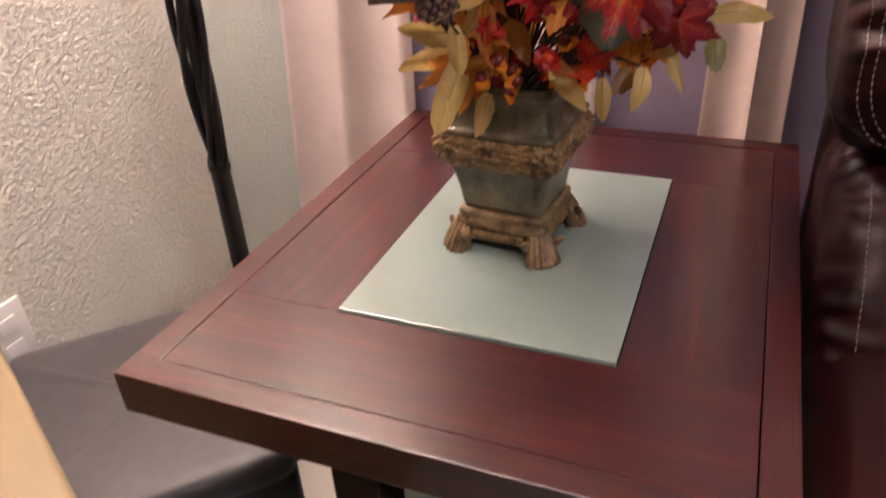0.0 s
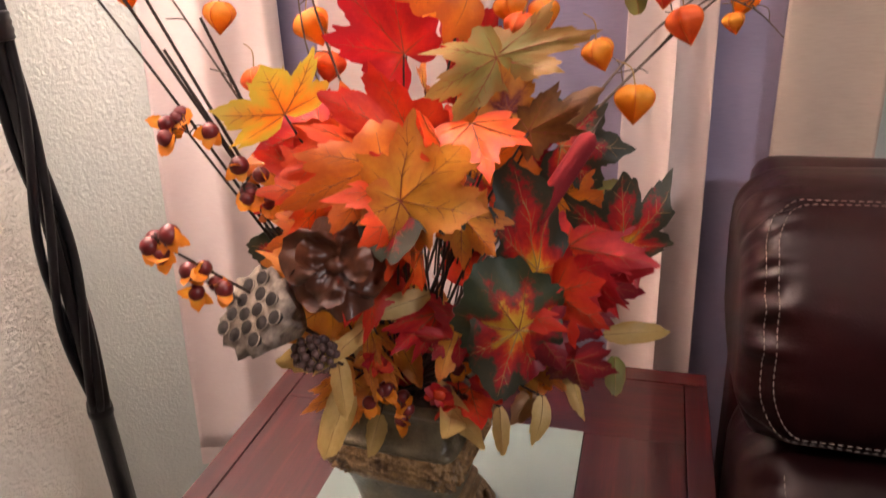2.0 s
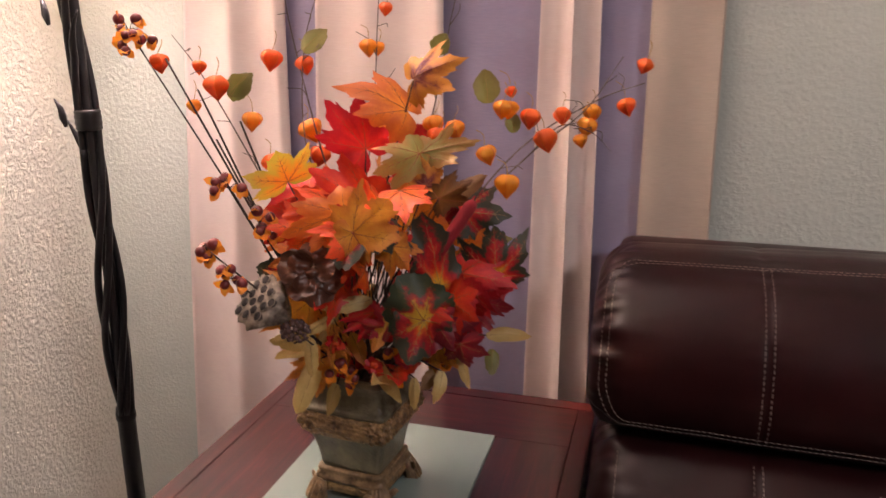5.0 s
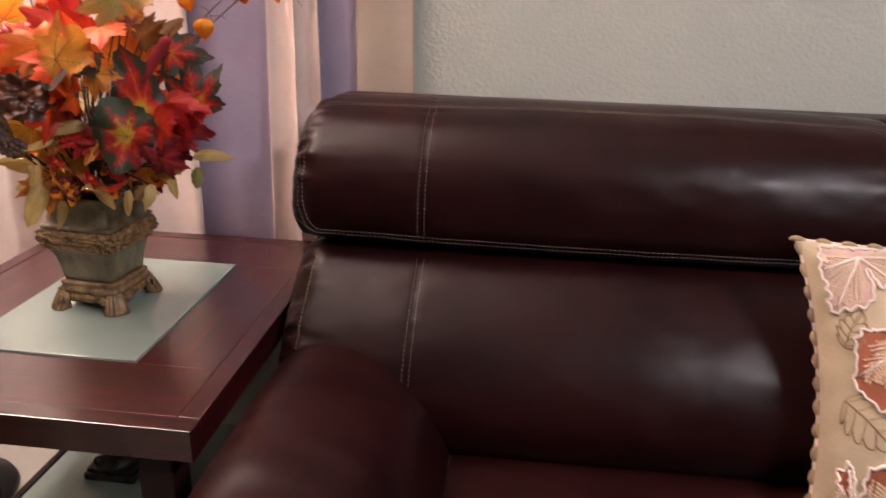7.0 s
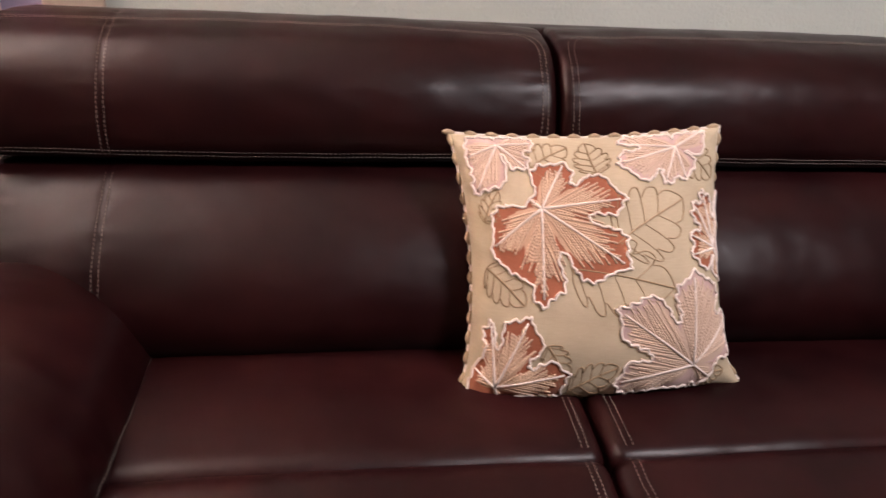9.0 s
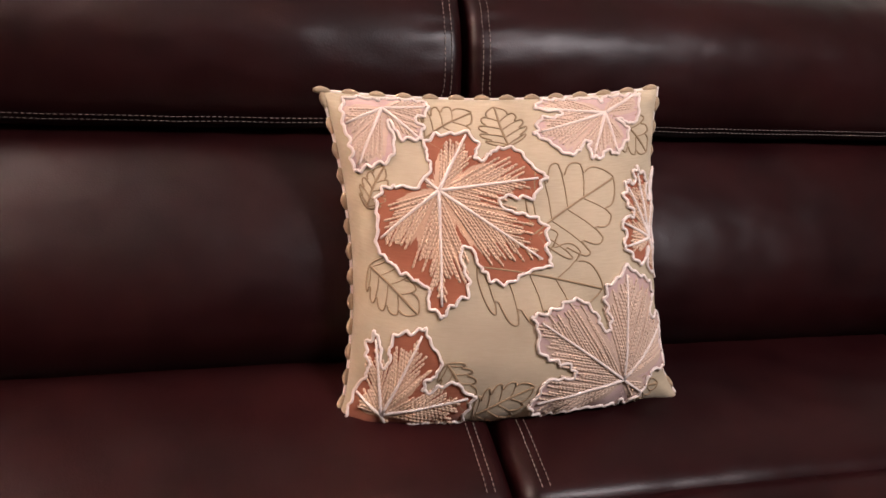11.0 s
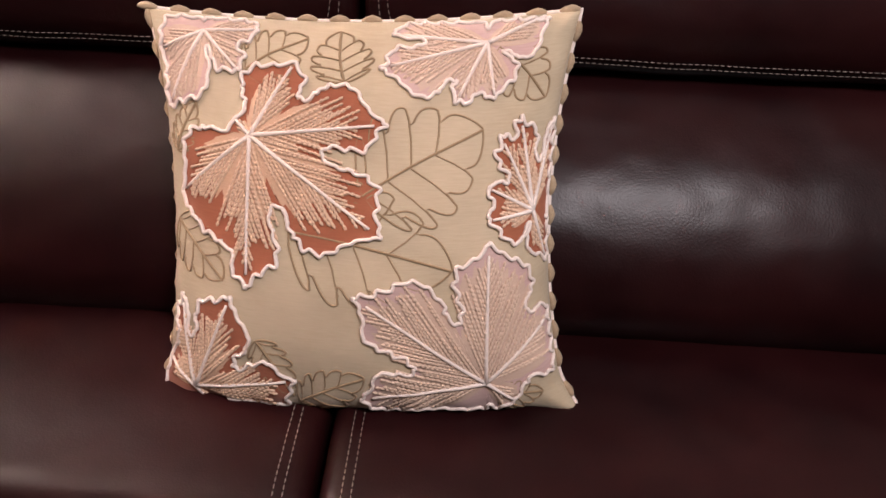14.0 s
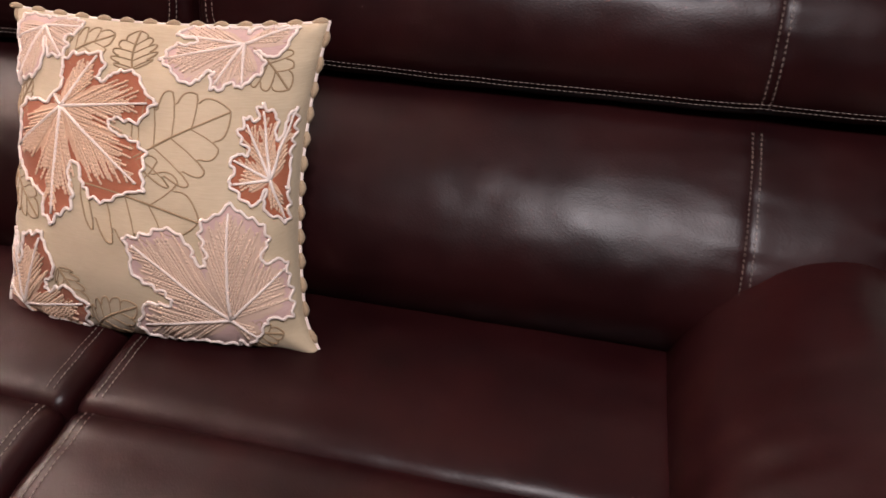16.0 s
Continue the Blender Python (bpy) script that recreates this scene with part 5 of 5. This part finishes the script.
leaf('gold', (-0.061, 0.76, 0.863), (-0.097, 0.72, 0.907), 0.077)
leaf('gold', (-0.062, 0.78, 0.86), (-0.041, 0.78, 0.918), 0.067)
leaf('orange', (-0.085, 0.68, 0.988), (-0.135, 0.66, 0.974), 0.046)
leaf('mottled', (-0.141, 0.74, 0.941), (-0.183, 0.72, 0.953), 0.048)
leaf('brown', (0.070, 0.74, 1.060), (0.116, 0.73, 1.088), 0.040)
leaf('plum', (0.053, 0.74, 1.076), (0.047, 0.74, 1.114), 0.049)
leaf('tan', (0.069, 0.75, 1.05), (0.110, 0.755, 1.077), 0.024)
leaf('crimson', (0.011, 0.8, 1.082), (-0.01, 0.8, 1.173), 0.040)
leaf('wine', (0.115, 0.68, 0.894), (0.124, 0.68, 0.857), 0.050)
leaf("orange", (-0.09, 0.78, 1.044), (-0.101, 0.78, 1.09), 0.056)
leaf('crimson', (-0.052, 0.72, 0.823), (-0.075, 0.7, 0.87), 0.058)
leaf('cream', (-0.088, 0.7, 0.869), (-0.119, 0.66, 0.878), 0.028)
leaf('cream', (-0.085, 0.7, 0.865), (-0.057, 0.68, 0.905), 0.026)
leaf('cream', (-0.078, 0.68, 0.853), (-0.085, 0.65, 0.805), 0.031)
leaf('gold', (-0.075, 0.68, 0.85), (-0.112, 0.65, 0.828), 0.023)
leaf('cream', (-0.052, 0.68, 0.818), (-0.062, 0.67, 0.787), 0.021)
leaf('gold', (-0.069, 0.7, 0.837), (-0.082, 0.67, 0.802), 0.029)
leaf('cream', (0.055, 0.68, 0.841), (0.061, 0.66, 0.823), 0.015)
leaf('cream', (0.089, 0.69, 0.85), (0.092, 0.67, 0.832), 0.019)
leaf('cream', (0.134, 0.74, 0.884), (0.171, 0.74, 0.892), 0.020)
leaf('moss', (0.144, 0.73, 0.87), (0.146, 0.72, 0.837), 0.016)
leaf('tan', (0.08, 0.7, 0.847), (0.072, 0.68, 0.838), 0.020)
leaf('cream', (0.107, 0.71, 0.872), (0.118, 0.7, 0.839), 0.017)
leaf('moss', (-0.217, 0.74, 1.184), (-0.191, 0.74, 1.21), 0.023)
leaf('moss', (0.104, 0.86, 1.17), (0.1, 0.86, 1.216), 0.030)
leaf('moss', (-0.137, 0.8, 1.238), (-0.11, 0.8, 1.269), 0.025)
leaf('moss', (0.049, 0.8, 1.235), (0.062, 0.8, 1.26), 0.025)
leaf('moss', (-0.216, 0.74, 1.179), (-0.187, 0.74, 1.213), 0.025)
leaf('moss', (0.145, 0.84, 1.134), (0.142, 0.84, 1.162), 0.021)
leaf('moss', (0.11, 0.8, 0.986), (0.151, 0.8, 1.003), 0.016)
lantern('amber', (0.147, 0.79, 1.071), 0.0171)
lantern('amber', (0.118, 0.8, 1.108), 0.0143)
lantern('amber', (0.135, 0.81, 1.166), 0.0133)
lantern('flame', (0.185, 0.86, 1.122), 0.0176)
lantern('flame', (0.166, 0.84, 1.152), 0.0149)
lantern('flame', (0.202, 0.88, 1.153), 0.0132)
lantern('amber', (0.238, 0.92, 1.154), 0.0140)
lantern('amber', (0.232, 0.91, 1.136), 0.0150)
lantern('amber', (0.226, 0.9, 1.118), 0.0104)
lantern('flame', (0.283, 0.95, 1.161), 0.0141)
lantern('amber', (-0.185, 0.74, 1.149), 0.0141)
lantern('flame', (-0.234, 0.74, 1.192), 0.0177)
lantern('amber', (-0.284, 0.76, 1.165), 0.0106)
lantern('amber', (-0.042, 0.84, 1.129), 0.0147)
lantern('amber', (0.047, 0.8, 1.144), 0.0153)
lantern('amber', (0.069, 0.82, 1.137), 0.0147)
lantern('flame', (-0.004, 0.82, 1.102), 0.0152)
lantern('amber', (-0.149, 0.84, 1.127), 0.0189)
lantern('flame', (-0.129, 0.82, 1.094), 0.0162)
lantern('flame', (-0.191, 0.8, 1.084), 0.0165)
lantern('flame', (-0.185, 0.8, 1.226), 0.0159)
lantern('flame', (-0.144, 0.82, 1.219), 0.0141)
lantern('amber', (-0.058, 0.84, 1.242), 0.0132)
lantern('amber', (-0.052, 0.86, 1.241), 0.0101)
lantern('flame', (-0.304, 0.72, 1.223), 0.0138)
lantern('flame', (-0.272, 0.76, 1.217), 0.0104)
lantern('amber', (0.137, 0.84, 1.163), 0.0135)
lantern('flame', (0.136, 0.86, 1.185), 0.0085)
lantern('flame', (0.303, 0.95, 1.217), 0.0120)
lantern('flame', (0.057, 0.78, 1.131), 0.0147)
lantern('flame', (-0.032, 0.84, 1.292), 0.0100)

# leaves that fill the heart of the bouquet
fill = random.Random(21)
for k in range(84):
    f = k / 83
    ang = fill.uniform(0, 2 * math.pi)
    z = TZ + 0.20 + 0.26 * fill.random() ** 0.9
    rr = 0.045 + 0.085 * math.sin(math.pi * min(1, (z - TZ - 0.12) / 0.42)) * fill.uniform(0.35, 1.0)
    o = Vector((VX + 0.045 + rr * math.cos(ang), VY - 0.005 + rr * 0.85 * math.sin(ang), z))
    out_ = Vector((math.cos(ang), math.sin(ang) - 0.25, fill.uniform(-0.5, 0.45))).normalized()
    ln = fill.uniform(0.042, 0.068)
    low, right = z < TZ + 0.33, o.x > VX + 0.02
    kind = fill.choice(("crimson", "wine", "mottled", "crimson", "scarlet") if (low or right) and fill.random() < 0.8 else ("orange", "scarlet", "orange", "gold", "scarlet", "crimson"))
    if low and not right and fill.random() < 0.85:
        kind = fill.choice(("gold", "cream", "gold", "cream"))
    if z < TZ + 0.265 and fill.random() < 0.6:
        kind = fill.choice(("cream", "gold", "olive", "cream"))
    if (o.xz - Vector((0.105, 1.035))).length < 0.065 and o.y < 0.78:
        continue
    if z > 0.98 and o.y < 0.72 and kind in ("scarlet", "crimson"):
        kind = "orange" if k % 3 == 0 else "flame"
    leaf(kind, o, o + out_ * ln, ln * (fill.uniform(0.34, 0.46) if kind == "cream" else fill.uniform(0.95, 1.3)), attach=True)
    stem(o - Vector((0, 0, 0.05)).lerp(o - HEART, 0.4), o, 0.0011, 0.0008, 0.004)

# pale dried leaves in front of the stems
for k in range(16):
    o = Vector((fill.uniform(-0.085, 0.03), fill.uniform(0.665, 0.715), fill.uniform(0.855, 0.945)))
    d = Vector((fill.uniform(-0.8, 0.8), -0.55, fill.uniform(-0.7, 0.5))).normalized()
    ln = fill.uniform(0.040, 0.060)
    leaf(fill.choice(("cream", "gold", "cream", "gold", "cream", "crimson")), o, o + d * ln, ln * fill.uniform(0.36, 0.5), attach=True)
    stem(o.lerp(HEART, 0.5), o, 0.0010, 0.0008, 0.003)

berries((-0.164, 0.640, 1.079), 0.017, 5, 1)
berries((-0.139, 0.660, 1.031), 0.017, 5, 2)
berries((-0.155, 0.570, 1.023), 0.015, 4, 3)
berries((-0.142, 0.600, 0.977), 0.015, 5, 4)
berries((-0.329, 0.700, 1.263), 0.026, 11, 5)
berries((-0.040, 0.665, 0.845), 0.022, 6, 6)
berries((0.020, 0.680, 0.850), 0.020, 6, 7)
berries((0.075, 0.720, 0.860), 0.016, 5, 8)

# long dark stems of the tall berry spray and its neighbours
for tip in ((-0.29, 0.715, 1.23), (-0.26, 0.735, 1.19), (-0.20, 0.735, 1.15), (-0.215, 0.70, 1.13)):
    stem(HEART + Vector((-0.02, 0, 0)), tip, 0.0020, 0.0013, -0.012)
twig([HEART, (0.05, 0.80, 0.98), (0.16, 0.86, 1.10), (0.23, 0.90, 1.16), (0.275, 0.93, 1.23)], 0.0018, 5, 1)
twig([HEART, (0.06, 0.80, 0.99), (0.15, 0.85, 1.11), (0.24, 0.92, 1.17), (0.305, 0.94, 1.195)], 0.0018, 5, 2)
twig([(0.16, 0.86, 1.10), (0.20, 0.88, 1.14), (0.24, 0.90, 1.13), (0.268, 0.90, 1.105)], 0.0011, 4, 3)
twig([HEART, (-0.08, 0.79, 0.98), (-0.13, 0.81, 1.14), (-0.166, 0.82, 1.28), (-0.17, 0.82, 1.33)], 0.0015, 5, 4)
twig([HEART, (-0.06, 0.80, 1.0), (-0.05, 0.83, 1.15), (-0.045, 0.84, 1.27), (-0.04, 0.84, 1.33)], 0.0015, 5, 5)
twig([HEART, (-0.02, 0.80, 1.0), (0.03, 0.83, 1.14), (0.056, 0.84, 1.27), (0.07, 0.84, 1.33)], 0.0015, 5, 6)
twig([HEART, (-0.15, 0.76, 1.0), (-0.21, 0.76, 1.11), (-0.27, 0.76, 1.21), (-0.31, 0.76, 1.26)], 0.0014, 5, 7)
twig([HEART, (-0.10, 0.79, 1.0), (-0.14, 0.80, 1.12), (-0.14, 0.81, 1.24), (-0.12, 0.82, 1.32)], 0.0013, 4, 8)

# lotus pod: a cone with a pitted face
PO, PT = Vector((-0.118, 0.620, 0.945)), Vector((-0.30, -0.72, 0.62)).normalized()
pa, pb_ = PT.orthogonal().normalized(), PT.cross(PT.orthogonal()).normalized()
bm = bmesh.new()
rows = []
for r, h in ((0.004, -0.050), (0.012, -0.040), (0.022, -0.020), (0.030, -0.004), (0.0345, 0.004), (0.031, 0.008), (0.022, 0.010), (0.010, 0.011)):
    rows.append([PO + PT * (h + 0.0015 * noise.noise(Vector((k, h * 90, 1)))) + (pa * math.cos(k * 2 * math.pi / 32) + pb_ * math.sin(k * 2 * math.pi / 32)) * r * (1 + 0.13 * math.sin(k * 2.4 + 1)) for k in range(32)])
vs = sheet(bm, rows, close_v=True)
cap(bm, vs[0])
cap(bm, vs[-1], True)
pod = fixed("seed_pod", bm, PODM, bouquet, "grey dried lotus pod with dark holes")
for k in range(15):
    a, r = k * 2.399, 0.0285 * math.sqrt((k + 0.4) / 15)
    q = PO + PT * 0.0105 + (pa * math.cos(a) + pb_ * math.sin(a)) * r
    b = bmesh.new()
    tube(b, [q - PT * 0.004, q + PT * 0.0008, q + PT * 0.0012], [0.0046, 0.0058, 0.0056], 10)
    part("pit", b, PITM, pod)
    b = bmesh.new()
    loop_ = [q + PT * 0.001 + (pa * math.cos(j * 0.5236) + pb_ * math.sin(j * 0.5236)) * 0.0060 for j in range(13)]
    part("pit_rim", tube(b, loop_, 0.0006, 5, False), PODM, pod)
stem(HEART, PO - PT * 0.05, 0.0022, 0.0018, 0.0)

# small dark seed cone beside the pod
CO = PO + Vector((0.040, 0.004, -0.034))
bm = bmesh.new()
cone_rnd = random.Random(77)
for k in range(46):
    f = (k + 0.5) / 46
    a, el = k * 2.399, math.acos(1 - 2 * f)
    p = CO + Vector((0.017 * math.sin(el) * math.cos(a), 0.013 * math.sin(el) * math.sin(a), 0.012 * math.cos(el)))
    ball(bm, p, 0.0034 + cone_rnd.uniform(-0.0006, 0.0008), 7, 5)
fixed("seed_cone", bm, BERRYDARK, bouquet, "small dark knobbly seed cone")
stem(HEART, CO, 0.0016, 0.0012, 0.0)

# brown leathery flower
FO, FN = Vector((-0.055, 0.632, 0.985)), Vector((0.25, -0.90, 0.36)).normalized()
f1 = FN.orthogonal().normalized()
f2 = FN.cross(f1)
flower = fixed("flower", lathe(bmesh.new(), [(0.002, -0.006), (0.009, -0.003), (0.010, 0.003), (0.004, 0.007)], FO, 14), MAGM, bouquet, "dark brown leathery flower")
for k in range(9):
    ring, a0 = (0, k * 2 * math.pi / 6) if k < 6 else (1, k * 2 * math.pi / 3 + 0.5)
    reach_, half = (0.037 + 0.005 * math.sin(k * 3), 0.88) if ring == 0 else (0.026, 0.95)
    rows = []
    for i in range(9):
        f = i / 8
        row = []
        for j in range(13):
            w = j / 6 - 1
            a = a0 + w * half * (0.75 + 0.25 * math.sin(math.pi * f))
            r = 0.003 + reach_ * f * (1 - 0.22 * abs(w) ** 3 + 0.14 * noise.noise(Vector((w * 2.3, k * 5.0, 1.0))))
            h = 0.001 * (k % 3) + ring * 0.012 * f + 0.010 * f * (1 - f) - 0.006 * f * f * (1 - ring) + 0.0055 * f * f * math.sin(4.2 * w + 2.1 * k) + 0.015 * noise.noise(Vector((k * 3.1, w * 1.9, f * 2.6))) * f + 0.0018 * (k % 2)
            row.append(FO + (f1 * math.cos(a) + f2 * math.sin(a)) * r + FN * h)
        rows.append(row)
    pb = bmesh.new()
    sheet(pb, rows)
    part("petal", pb, MAGM, flower)
stem(HEART, FO - FN * 0.006, 0.002, 0.0014, 0.0)

# cattail
ct = curve_through([(0.078, 0.702, 0.998), (0.099, 0.714, 1.030), (0.120, 0.724, 1.064)], 8)
fixed("cattail", tube(bmesh.new(), ct, [0.0045] + [0.0082] * (len(ct) - 3) + [0.0072, 0.0028], 14), VELVET, bouquet, "dark red velvet cattail")
stem(HEART, ct[0], 0.002, 0.0015, 0.0)
stem(ct[-1], Vector(ct[-1]) + Vector((0.008, 0.004, 0.014)), 0.0012, 0.0004, 0.0)

# small red blossoms low in the bouquet
for k, at in enumerate(((-0.041, 0.66, 0.885), (0.010, 0.66, 0.862), (0.045, 0.675, 0.868))):
    o = Vector(at)
    b = bmesh.new()
    ball(b, o, 0.006, 10, 8)
    bl = fixed("blossom", b, LEAFM["crimson"], bouquet, "small crimson blossom")
    for q in range(8):
        a = q * math.pi / 4 + k
        tipv = o + Vector((math.cos(a) * 0.013, -0.006, math.sin(a) * 0.012))
        pb, _ = blade_mesh(BLADE, o, tipv, 0.010, 1.0, 800 + 10 * k + q)
        part("petal", pb, LEAFM["crimson" if q % 3 else "scarlet"], bl)


# ---------- floor tiles ----------
tile_mesh = None
for i in range(13):
    for j in range(14):
        x, y = X0 + 0.003 + i * 0.455, Y1 - 0.003 - (j + 1) * 0.455
        if tile_mesh is None:
            tl = part("tile", box((0.0015, 0.0015, -0.0058), (0.4535, 0.4535, 0), 0.0015, 1), FLOOR, floor, smooth=False)
            tile_mesh = tl.data
        else:
            tl = new("tile", tile_mesh)
            tl.parent = floor
        tl.location = (x, y, 0)
